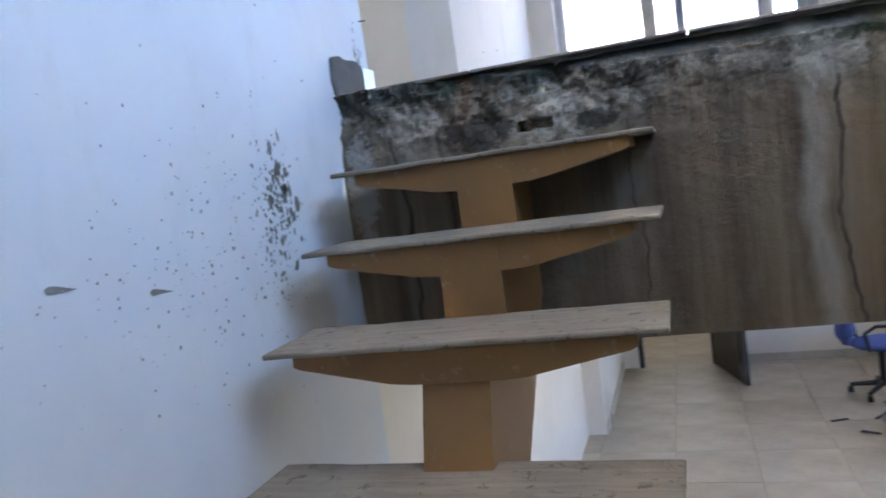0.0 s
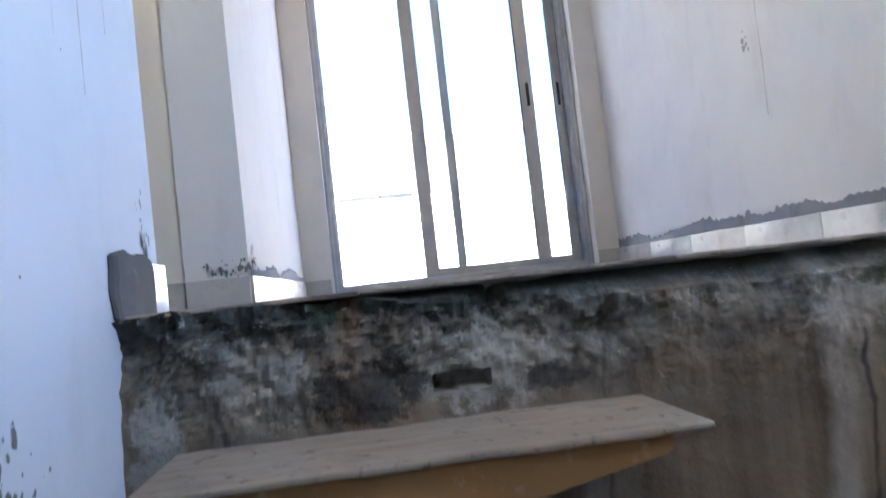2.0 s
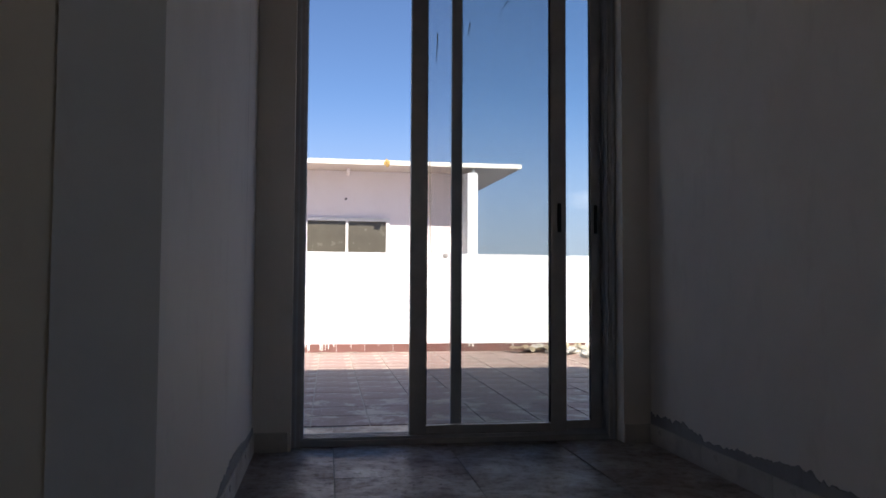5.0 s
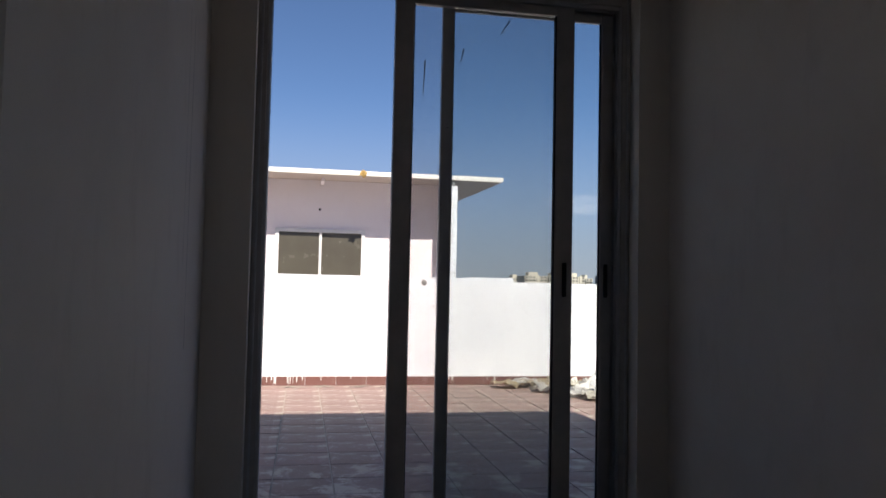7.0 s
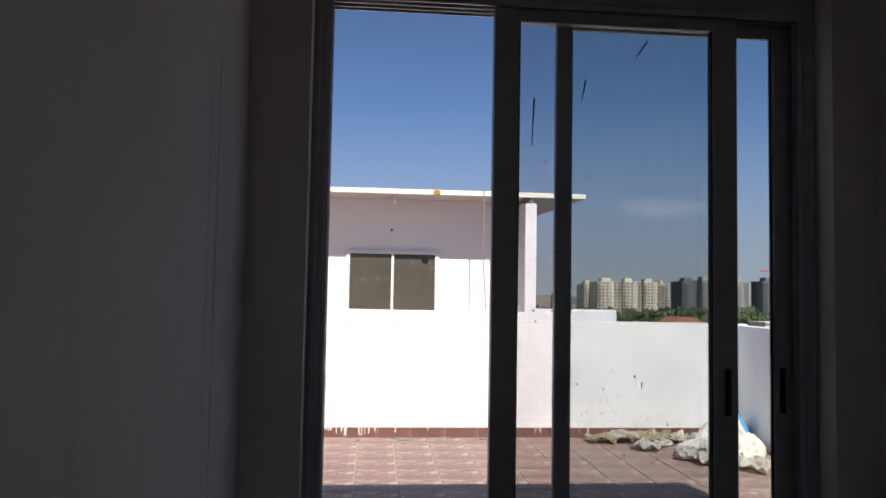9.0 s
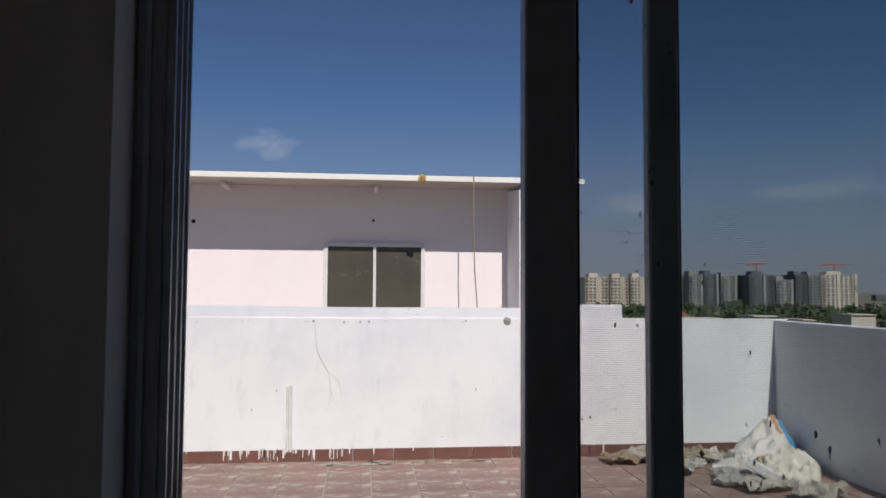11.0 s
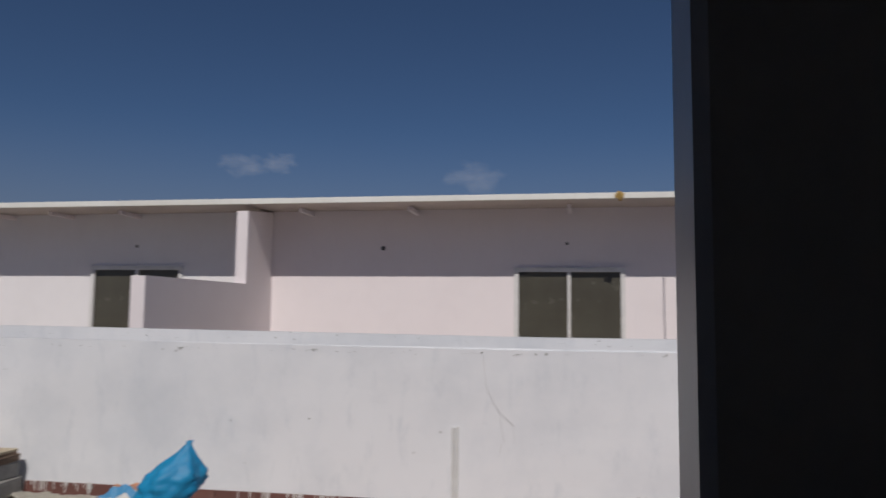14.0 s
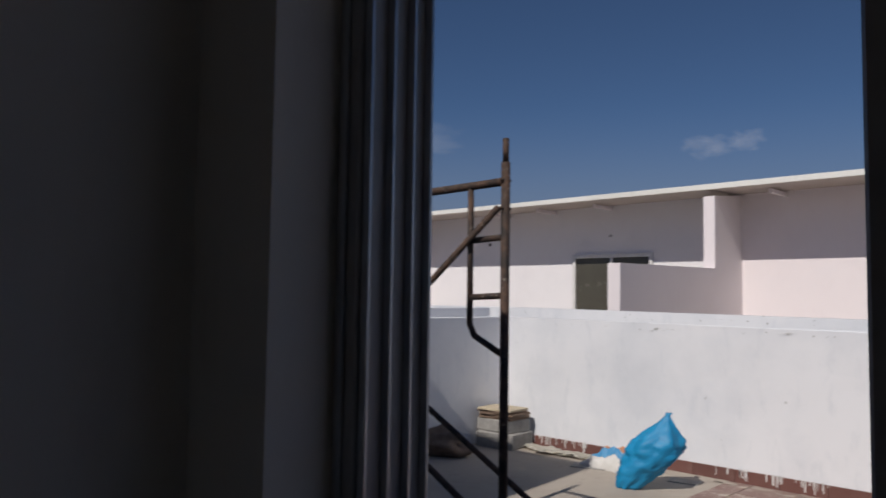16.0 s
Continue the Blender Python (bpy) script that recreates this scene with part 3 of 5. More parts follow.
def tread_mesh():
    bm = boxes((-0.437, 0.437, 0.0, 0.265, -0.012, 0.0), bevel=0.003)
    bmesh.ops.subdivide_edges(bm, edges=[e for e in bm.edges if e.calc_length() > 0.5], cuts=14, use_grid_fill=True)
    for v in bm.verts:
        v.co.z += 0.003 * noise.noise(v.co * 9)
        v.co.y += 0.003 * noise.noise(v.co * 14 + Vector((4, 0, 0)))
    return finish("tread", bm, TREAD)


def bracket_mesh():
    bm = bmesh.new()
    prism(bm, [(-0.375, 0.0), (-0.375, -0.026), (-0.36, -0.033), (-0.15, -0.075), (-0.10, -0.079), (0.10, -0.079), (0.15, -0.075), (0.36, -0.033), (0.375, -0.026), (0.375, 0.0)], "y", 0.022, 0.25)
    return finish("bracket", bm, OCHRE)


TM, BMESH = tread_mesh(), bracket_mesh()
for i in range(NSTEP):
    z = FIRST - RISE * i - (0.07 if i > 2 else 0.0) - LOW
    tread = piece("tread", TM, stairs, pose(0, -GOING * i, z, 0, 0, 0.4 * (-1) ** i) @ Matrix.Diagonal((1, 1.2 if i == 0 else 1, 1, 1)))
    piece("bracket", BMESH, stairs, pose(0, -GOING * i, z - 0.012))


def splatter(name, origin, u, v, normal, count, centre, spread, size, mat, label, seed, tall=1.0):
    """Small flat flecks thrown on a wall."""
    rng = random.Random(seed)
    bm = bmesh.new()
    o, u, v, nn = (Vector(a) for a in (origin, u, v, normal))
    for _ in range(count):
        a, b = rng.gauss(centre[0], spread[0]), rng.gauss(centre[1], spread[1])
        r = size * rng.choice((0.35, 0.5, 0.7, 1.0)) * rng.uniform(0.6, 1.4)
        tw, n = rng.uniform(0, 6.28), rng.randint(5, 8)
        ring = []
        for k in range(n):
            t = tw + 6.283 * k / n
            rr = r * rng.uniform(0.55, 1.15)
            ring.append(bm.verts.new(o + u * (a + rr * math.cos(t)) + v * (b + tall * rr * math.sin(t)) + nn * 0.0025))
        bm.faces.new(ring)
    return single(name, bm, mat, label, "splatter", kind="stuff")


splatter("cement_splatter", (SX, 0, 0), (0, 1, 0), (0, 0, 1), (1, 0, 0), 230, (-4.37, -0.37), (0.06, 0.11), 0.006, SPLASH, "dark cement flecks spattered on the white stair wall", 3, 1.3)
splatter("cement_splatter", (SX, 0, 0), (0, 1, 0), (0, 0, 1), (1, 0, 0), 40, (-4.315, -0.30), (0.035, 0.08), 0.0125, SPLASH, "dark cement blotches spattered on the white stair wall", 31, 1.7)
splatter("cement_splatter", (SX, 0, 0), (0, 1, 0), (0, 0, 1), (1, 0, 0), 230, (-4.70, -0.42), (0.22, 0.13), 0.0038, SPLASH, "fine dark flecks on the white stair wall", 4, 1.2)
splatter("cement_splatter", (SX, 0, 0), (0, 1, 0), (0, 0, 1), (1, 0, 0), 60, (-4.6, -0.1), (0.40, 0.35), 0.004, SPLASH, "scattered dark flecks on the white stair wall", 5, 1.4)


# ---------------------------------------------------------------- sliding door
door = thing("door_1", (0.9, 0.06, 0.0), "grey aluminium sliding door, half open, with an insect screen", "door")
door["kind"] = "structure"
OX, OY = 0.9, 0.06


def dpart(name, rows, mat, parent=None, label="", bevel=0.003):
    return part(name, boxes(*[(a - OX, b - OX, c - OY, d - OY, e, f) for a, b, c, d, e, f in rows], bevel=bevel), mat, parent or door, label)


dpart("jamb", [(-0.06, -0.012, -0.042, 0.084, 0.0, DT)], ALU, label="grey aluminium jamb with tracks")
dpart("jamb", [(1.752, 1.80, -0.042, 0.084, 0.0, DT)], ALU)
dpart("head", [(-0.012, 1.752, -0.042, 0.084, 2.694, DT)], ALU)
dpart("sill_track", [(-0.012, 1.752, -0.042, 0.084, 0.0, 0.032)], ALU)
for yy in (-0.036, 0.004, 0.042, 0.076):
    dpart("track_rib", [(-0.012, 0.002, yy, yy + 0.006, 0.032, 2.694)], ALU_EDGE, label="bare aluminium track rib", bevel=0.001)
    dpart("track_rib", [(1.738, 1.752, yy, yy + 0.006, 0.032, 2.694)], ALU_EDGE, bevel=0.001)
    dpart("track_rib", [(0.002, 1.738, yy, yy + 0.006, 0.032, 0.050)], ALU_EDGE, bevel=0.001)
    dpart("track_rib", [(0.002, 1.738, yy, yy + 0.006, 2.672, 2.694)], ALU_EDGE, bevel=0.001)


# added bright strips, imitating the thin daylit line of the door reveal
for x0, x1 in ((-0.044, -0.034), (1.776, 1.786)):
    dpart("bead", [(x0, x1, -0.047, -0.042, 0.0, DT)], ALU_EDGE, label="bright strip standing in for the daylit door reveal", bevel=0.001)


def sash(name, x0, x1, y0, y1, left, right, label):
    rows = [(x0, x0 + left, y0, y1, 0.050, 2.672), (x1 - right, x1, y0, y1, 0.050, 2.672)]
    s = part(name, boxes(*[(a - OX, b - OX, c - OY, d - OY, e, f) for a, b, c, d, e, f in rows], bevel=0.004), ALU, door, label)
    dpart("rail", [(x0 + left, x1 - right, y0 + 0.004, y1 - 0.004, 0.050, 0.100)], ALU, s)
    dpart("rail", [(x0 + left, x1 - right, y0 + 0.004, y1 - 0.004, 2.624, 2.672)], ALU, s)
    dpart("seal", [(x0 + left, x0 + left + 0.006, y0 + 0.008, y1 - 0.008, 0.100, 2.624)], RUBBER, s, bevel=0.001)
    dpart("seal", [(x1 - right - 0.006, x1 - right, y0 + 0.008, y1 - 0.008, 0.100, 2.624)], RUBBER, s, bevel=0.001)
    return s


screen_sash = sash("screen_panel", 0.586, 1.503, -0.026, 0.019, 0.092, 0.093, "sliding insect screen panel in a grey frame")
glass_sash = sash("glass_panel", 0.830, 1.737, 0.032, 0.064, 0.058, 0.065, "sliding clear glass panel in a grey frame")
bm = bmesh.new()
vs = [bm.verts.new((x - OX, -0.002 - OY, z)) for x, z in ((0.676, 0.095), (1.412, 0.095), (1.412, 2.631), (0.676, 2.631))]
bm.faces.new(vs)
part("screen_mesh", bm, SCREEN, screen_sash, "dusty grey insect screen")
pane = dpart("pane", [(0.880, 1.676, 0.046, 0.052, 0.095, 2.631)], GLASS, glass_sash, "clear dusty glass", bevel=0)
pane.visible_shadow = False
dpart("latch", [(1.448, 1.470, -0.038, -0.027, 1.20, 1.37)], RUBBER, screen_sash, "black latch")
dpart("latch", [(1.692, 1.712, 0.022, 0.033, 1.20, 1.37)], RUBBER, glass_sash, "black latch")


def mark(name, pts, w, x, normal, mat, label, category="stain"):
    """A thin smear along points (y, z) on a wall facing x."""
    bm = bmesh.new()
    prev = None
    for i, (y, z) in enumerate(pts):
        k = w * (0.35 + 0.65 * abs(math.sin(1.3 + i * 1.7)))
        pair = [bm.verts.new((x + normal * 0.002, y - k, z)), bm.verts.new((x + normal * 0.002, y + k, z + 0.002))]
        if prev:
            bm.faces.new((prev[0], prev[1], pair[1], pair[0]))
        prev = pair
    return single(name, bm, mat, label, category)


mark("drip_stain", [(-2.26 - 0.004 * i % 0.01, 0.56 + 0.13 * i) for i in range(9)], 0.003, RX, -1, FAINT, "thin brown drip running down the passage wall")
splatter("wall_smudge", (RX, 0, 0), (0, 1, 0), (0, 0, 1), (-1, 0, 0), 14, (-2.145, 0.905), (0.018, 0.025), 0.018, SMUDGE, "small grey-brown smudge on the passage wall", 8)
mark("drip_stain", [(-0.62, 0.98 + 0.16 * i) for i in range(9)], 0.005, LX, 1, FAINT, "thin dark drip on the passage wall")
mark("drip_stain", [(-0.72, 1.3 + 0.16 * i) for i in range(7)], 0.003, LX, 1, FAINT, "thin dark drip on the passage wall")


# ---------------------------------------------------------------- terrace
PY, PX0, PX1 = 5.82, -4.64, 4.40
terrace = structure("floor_terrace", boxes((PX0 - 0.2, PX1 + 0.2, 0.10, PY + 0.2, TZ - 0.25, TZ - 0.006)), SCREED, "roof terrace bed under worn red tiles", "floor")


def wall_grid(x0, x1, z0, z1, thick, ragged=0.0, rise=0.0):
    """A wall along x, its face at y = 0, with a slightly uneven plaster face."""
    bm = bmesh.new()
    nx, nz = int((x1 - x0) / 0.12), 10
    g = [[bm.verts.new((x0 + (x1 - x0) * i / nx, 0.006 * noise.fractal(Vector((i * 0.2, j * 0.3, 1)), 1, 2, 3) if 0 < i < nx else 0.0,
                        z0 + (z1 + rise * max(0.0, 0.3 - x0 - (x1 - x0) * i / nx) - z0) * j / nz + (ragged * noise.noise(Vector((i * 0.9, 7, 0))) if j == nz else 0))) for i in range(nx + 1)] for j in range(nz + 1)]
    for j in range(nz):
        for i in range(nx):
            bm.faces.new((g[j][i], g[j][i + 1], g[j + 1][i + 1], g[j + 1][i]))
    top = [bm.verts.new((v.co.x, thick, v.co.z)) for v in g[nz]]
    low = [bm.verts.new((v.co.x, thick, z0)) for v in g[nz]]
    for i in range(nx):
        bm.faces.new((g[nz][i], g[nz][i + 1], top[i + 1], top[i]))
        bm.faces.new((top[i], top[i + 1], low[i + 1], low[i]))
    bm.faces.new([g[j][0] for j in range(nz + 1)] + [top[0], low[0]])
    bm.faces.new([g[j][nz] for j in range(nz, -1, -1)] + [low[-1], top[-1]])
    return bm


back_wall = structure("wall_parapet_north", wall_grid(PX0 - 0.15, PX1 + 0.15, TZ - 0.2, 1.314, 0.13, 0.006, 0.007), WALL_OUT, "white plastered terrace parapet with a cracked patchy face", "wall")
back_wall.location.y = PY
structure("coping_north", prism(bmesh.new(), [(-26.0, -0.2), (2.84, -0.2), (2.84, 1.379), (0.3, 1.379), (-5.6, 1.43), (-26.0, 1.46)], "y", 7.25, 7.52), WALL_OUT, "white plastered parapet of the terrace opposite", "coping")
structure("coping_end", boxes((2.70, 3.40, 7.65, 7.95, -0.2, 1.398), bevel=0.008), WALL_OUT, "white coping block beyond the parapet", "coping")
structure("wall_parapet_west", boxes((PX0 - 0.15, PX0, 0.23, PY, TZ - 0.2, 1.345), bevel=0.006), WALL_OUT, "white plastered side parapet of the terrace", "wall")
structure("coping_west", boxes((PX0 - 0.9, PX0 - 0.16, 0.23, PY, 0.9, 1.445), bevel=0.008), WALL_OUT, "white ledge behind the side parapet", "coping")
structure("wall_parapet_east", boxes((PX1, PX1 + 0.15, 0.23, PY, TZ - 0.2, 1.30), bevel=0.006), WALL_OUT, "white plastered side parapet of the terrace", "wall")
structure("wall_own_lower", boxes((-10.0, PX1 + 0.2, 5.65, PY + 0.3, -9.0, TZ - 0.26), (-10.0, -1.8, 0.1, 5.65, -9.0, TZ - 0.26)), WALL_OUT, "white wall of the house below the terrace", "wall")

structure("floor_screed", boxes((PX0, -2.05, 0.10, PY, TZ - 0.004, TZ + 0.002)), SCREED, "grey-brown mortar dust caked over the terrace floor", "floor")
# conduit on the parapet
cond = thing("wall_conduit", (-0.345, PY - 0.012, 0.09), "white painted conduit pipe up the parapet", "pipe")
part("conduit", tube(bmesh.new(), (-0.014, 0, 0), (-0.014, 0, 0.60), 0.014, 8), PVC, cond)
part("conduit", tube(bmesh.new(), (0.018, 0, 0), (0.018, 0, 0.61), 0.011, 8), PVC, cond)
bm = bmesh.new()
lump(bm, (1.70, PY + 0.0, 1.292), (0.035, 0.012, 0.035), 2)
single("broken_chip", bm, STONE_BLOCK, "grey broken chip at the parapet's upper edge", "chip")


def drips(name, x0, x1, y, count, seed, label):
    rng = random.Random(seed)
    bm = bmesh.new()
    for _ in range(count):
        x, w, h = rng.uniform(x0, x1), rng.uniform(0.003, 0.007), rng.uniform(0.03, 0.11)
        prism(bm, [(x - w, 0.118), (x + w, 0.118), (x + w * 0.7, 0.118 - h), (x - w * 0.7, 0.118 - h)], "y", y - 0.0185, y - 0.0155)
    return single(name, bm, DRIP, label, "paint drip", kind="stuff")


for a, b, c, s in ((-1.75, -1.2, 18, 1), (-0.95, 0.15, 44, 2), (0.2, 1.2, 3, 3), (1.9, 2.7, 7, 4), (-4.2, -3.5, 26, 5), (-2.3, -1.8, 8, 6)):
    drips("paint_drips", a, b, PY, c, s, "white paint drips over the red skirting")

# ---------------------------------------------------------------- scaffold frame
scaf = thing("scaffold_frame", (-2.16, 2.28, TZ), "rusty steel scaffold frame with crossed braces", "scaffold")


def pipe(name, pts, r, label=""):
    return part(name, polyline(bmesh.new(), [(x + 2.16, y - 2.28, z - TZ) for x, y, z in pts], r, 12), RUST, scaf, label, True)


for x, side in ((-1.675, -1), (-2.647, 1)):
    pipe("post", [(x, 2.28, TZ), (x, 2.28, 2.251)], 0.0235)
    pipe("spigot", [(x, 2.28, 2.251), (x, 2.28, 2.375)], 0.017)
    ix = x + side * 0.238
    pipe("inner_post", [(ix, 2.28, 2.14), (ix, 2.28, 1.418), (ix - side * 0.033, 2.28, 1.357), (x, 2.28, 1.262)], 0.0165)
    for z in (1.866, 1.567):
        pipe("rung", [(ix, 2.28, z - 0.01), (x, 2.28, z)], 0.0165)
pipe("top_bar", [(-2.647, 2.28, 2.137), (-1.675, 2.28, 2.152)], 0.022)
pipe("brace", [(-1.689, 2.237, 2.013), (-3.124, 2.237, 0.889)], 0.0175, "rusty diagonal brace")
pipe("brace", [(-3.124, 2.338, 1.372), (-1.349, 2.941, TZ + 0.017)], 0.0175, "paint-spattered diagonal brace")
pipe("brace", [(-3.124, 2.2, 1.180), (-0.93, 2.2, TZ + 0.017)], 0.0175, "rusty diagonal brace")
for x, z in ((-1.675, 2.013), (-1.675, 2.159), (-2.647, 1.937)):
    pipe("pin", [(x, 2.244, z), (x, 2.316, z)], 0.009)

# ---------------------------------------------------------------- things on the terrace
def blue_sack():
    bm = bmesh.new()
    n, m = 40, 30
    rings = []
    for j in range(m + 1):
        t = j / m
        ring = []
        prof = float(np.interp(t, (0, 0.12, 0.25, 0.5, 0.62, 0.75, 0.9, 0.96, 1), (0.09, 0.13, 0.165, 0.205, 0.185, 0.12, 0.045, 0.018, 0.024)))
        cx, cz = float(np.interp(t, (0, 0.25, 0.5, 0.75, 1), (0, 0.10, 0.21, 0.27, 0.32))), 0.63 * t
        for i in range(n):
            a = 2 * math.pi * i / n
            d = Vector((math.cos(a), math.sin(a), t * 2.2))
            fold = 1 + 0.16 * noise.fractal(d * 1.7, 1, 2, 3) + 0.13 * math.sin(6 * a + 4 * t) * t * t + 0.14 * noise.fractal(d * 5.0, 0.7, 2, 5)
            ring.append(bm.verts.new((cx + prof * 1.1 * fold * math.cos(a), prof * 0.8 * fold * math.sin(a), max(0.0, cz + 0.03 * noise.noise(d * 3) * (1 - t)))))
        rings.append(ring)
    for j in range(m):
        for i in range(n):
            bm.faces.new((rings[j][i], rings[j][(i + 1) % n], rings[j + 1][(i + 1) % n], rings[j + 1][i]))
    bm.faces.new(rings[0][::-1])
    bm.faces.new(rings[m])
    return bm


sack = single("plastic_sack", blue_sack(), BLUE_SACK, "tied bright blue plastic sack slumped on the terrace", "sack", smooth=True)
sack.matrix_world = pose(-2.53, 4.95, TZ, 0, 0, 30)

def bag_face(w, d, h, seed, u0, u1, v0, v1, lift=0.0, n=34, fine=1.0):
    """A stretch of a slumped bag: u along it, v across, crumpled and creased."""
    bm = bmesh.new()
    g = []
    for j in range(n + 1):
        row = []
        for i in range(n + 1):
            u, v = u0 + (u1 - u0) * i / n, v0 + (v1 - v0) * j / n
            p = Vector((u * 2.6 + seed, v * 2.0, seed * 0.7))
            rise = (math.sin(math.pi * u) ** 0.55) * (math.sin(math.pi * v) ** 0.5)
            lean = 0.45 + 0.75 * u - 0.25 * v
            crease = abs(noise.noise(p * 1.2)) + 0.45 * fine * abs(noise.noise(p * 2.6)) + 0.08 * fine * fine * noise.noise(p * 7)
            row.append(bm.verts.new((w * (u - 0.5) + 0.05 * noise.noise(p * 1.3), d * (v - 0.5) + 0.06 * noise.noise(p * 1.1 + Vector((3, 0, 0))),
                                     lift + 0.003 + h * rise * max(0.12, lean + 0.6 * (0.35 - crease)))))
        g.append(row)
    for j in range(n):
        for i in range(n):
            bm.faces.new((g[j][i], g[j][i + 1], g[j + 1][i + 1], g[j + 1][i]))
    if lift == 0.0:
        rim = [e for e in bm.edges if e.is_boundary]
        low = bmesh.ops.extrude_edge_only(bm, edges=rim)
        for v in low["geom"]:
            if isinstance(v, bmesh.types.BMVert):
                v.co.z = 0.0
    return bm


printed = thing("printed_bag", (-3.02, 5.52, TZ), "crumpled white cement bag with orange and blue print", "bag")
part("bag_body", bag_face(0.50, 0.38, 0.23, 3, 0, 1, 0, 1), WHITE_SACK, printed, smooth=True)
part("print_stripe", bag_face(0.50, 0.38, 0.23, 3, 0.15, 0.9, 0.14, 0.30, 0.005), BLUE_PRINT, printed, "blue printed stripe", True)
part("print_stripe", bag_face(0.50, 0.38, 0.23, 3, 0.35, 0.95, 0.38, 0.62, 0.005), ORANGE_PRINT, printed, "orange printed patch", True)
printed.rotation_euler = (0, 0, radians(-12))


def sheet(w, d, seed, lift=0.04):
    bm = bmesh.new()
    n = 16
    g = [[bm.verts.new((w * (i / n - 0.5), d * (j / n - 0.5) + 0.04 * noise.noise(Vector((i * 0.4, seed, 0))), 0.004 + lift * (0.5 + 0.5 * noise.fractal(Vector((i * 0.22, j * 0.22, seed)), 1, 2, 3))))
          for i in range(n + 1)] for j in range(n + 1)]
    for j in range(n):
        for i in range(n):
            bm.faces.new((g[j][i], g[j][i + 1], g[j + 1][i + 1], g[j + 1][i]))
    bmesh.ops.solidify(bm, geom=bm.faces[:], thickness=0.003)
    return bm


for x, y, turn, s in ((-3.50, 5.62, 8, 1), (-3.95, 5.63, -8, 2), (-3.72, 5.58, 16, 3)):
    ob = single("waste_paper", sheet(0.42, 0.2, s), PAPER, "crumpled dirty white paper lying by the wall", "paper", "papers by the wall")
    ob.matrix_world = pose(x, y, TZ + 0.004 * s, 0, 0, turn)
ob = single("loose_board", boxes((-0.16, 0.16, -0.09, 0.09, 0, 0.012), bevel=0.002), STONE_BLOCK, "thin grey board lying on the terrace", "board")
ob.matrix_world = pose(-3.18, 5.36, TZ, 0, 0, 20)
ob = single("loose_board", boxes((-0.13, 0.13, -0.08, 0.08, 0, 0.012), bevel=0.002), STONE_BLOCK, "thin grey board lying beside the sack", "board")
ob.matrix_world = pose(-2.30, 5.48, TZ, 0, 0, 12)

for x, y, z, w, d, h, turn in ((-4.36, 5.55, 0, 0.46, 0.40, 0.16, 6), (-4.38, 5.56, 0.16, 0.44, 0.36, 0.13, -3)):
    ob = single("cement_block", boxes((-w / 2, w / 2, -d / 2, d / 2, 0, h), bevel=0.01), STONE_BLOCK, "grey cement block in the terrace corner", "block", "stack in the corner")
    ob.matrix_world = pose(x, y, TZ + z, 0, 0, turn)
for k in range(5):
    ob = single("stacked_board", boxes((-0.21, 0.21, -0.17, 0.17, 0, 0.022), bevel=0.003), BOARD if k == 4 else BROWN_LUMP, ("beige" if k == 4 else "brown") + " board stacked on the cement blocks", "board", "stack in the corner")
    ob.matrix_world = pose(-4.37 + 0.012 * (k % 3), 5.56 - 0.01 * k, TZ + 0.291 + 0.0225 * k, 0, 0, 4 * (-1) ** k)
bm = lump(bmesh.new(), (0, 0, 0.10), (0.28, 0.22, 0.14), 9, 0.4, 4)
ob = single("brown_sack", bm, BROWN_LUMP, "brown sack slumped on the shaded terrace", "sack", smooth=True)
ob.matrix_world = pose(-4.5, 4.75, TZ)

# rubble in the far corner
rub = random.Random(11)
for k in range(9):
    w, d, h = rub.uniform(0.08, 0.24), rub.uniform(0.06, 0.16), rub.uniform(0.04, 0.10)
    ob = single("rubble_piece", lump(bmesh.new(), (0, 0, h * 0.7), (w * 0.6, d * 0.6, h * 0.8), k + 20, 0.5, 3), (STONE_BLOCK, WHITE_SACK, BOARD, PAPER)[k % 4],
                ("grey lump of broken mortar", "torn scrap of white sack", "beige scrap of board", "dirty paper scrap")[k % 4] + " in the rubble heap", "rubble", "rubble heap")
    ob.matrix_world = pose(rub.uniform(3.3, 4.1), rub.uniform(4.9, 5.65), TZ, 0, 0, rub.uniform(0, 180))
ob = single("white_block", boxes((-0.15, 0.15, -0.10, 0.10, 0, 0.07), bevel=0.006), DRIP, "white painted block lying in the rubble", "block")
ob.matrix_world = pose(3.66, 4.72, TZ + 0.06, 18, 22, 25)
heap = thing("cement_bag", (4.06, 5.45, TZ), "slumped white cement bag with a blue stripe against the parapet", "bag")
part("bag_body", bag_face(0.62, 0.50, 0.46, 31, 0, 1, 0, 1), WHITE_SACK, heap, smooth=True)
part("print_stripe", bag_face(0.62, 0.50, 0.46, 31, 0.74, 0.88, 0.05, 0.9, 0.006), BLUE_PRINT, heap, "blue printed stripe", True)
part("print_stripe", bag_face(0.62, 0.50, 0.46, 31, 0.66, 0.72, 0.15, 0.75, 0.006), ORANGE_PRINT, heap, "faded orange stripe", True)
heap.rotation_euler = (0, 0, radians(20))
ob = single("cement_bag", bag_face(0.62, 0.5, 0.25, 37, 0, 1, 0, 1, 0.0, 46, 2.2), PAPER, "grey-white empty cement bag on the rubble", "bag", smooth=True)
ob.matrix_world = pose(3.98, 4.95, TZ, 0, 0, 60)
ob = single("cement_bag", bag_face(0.5, 0.42, 0.20, 41, 0, 1, 0, 1, 0.0, 46, 2.4), WHITE_SACK, "dusty pale empty cement bag on the rubble", "bag", smooth=True)
ob.matrix_world = pose(3.76, 5.28, TZ, 0, 0, -30)
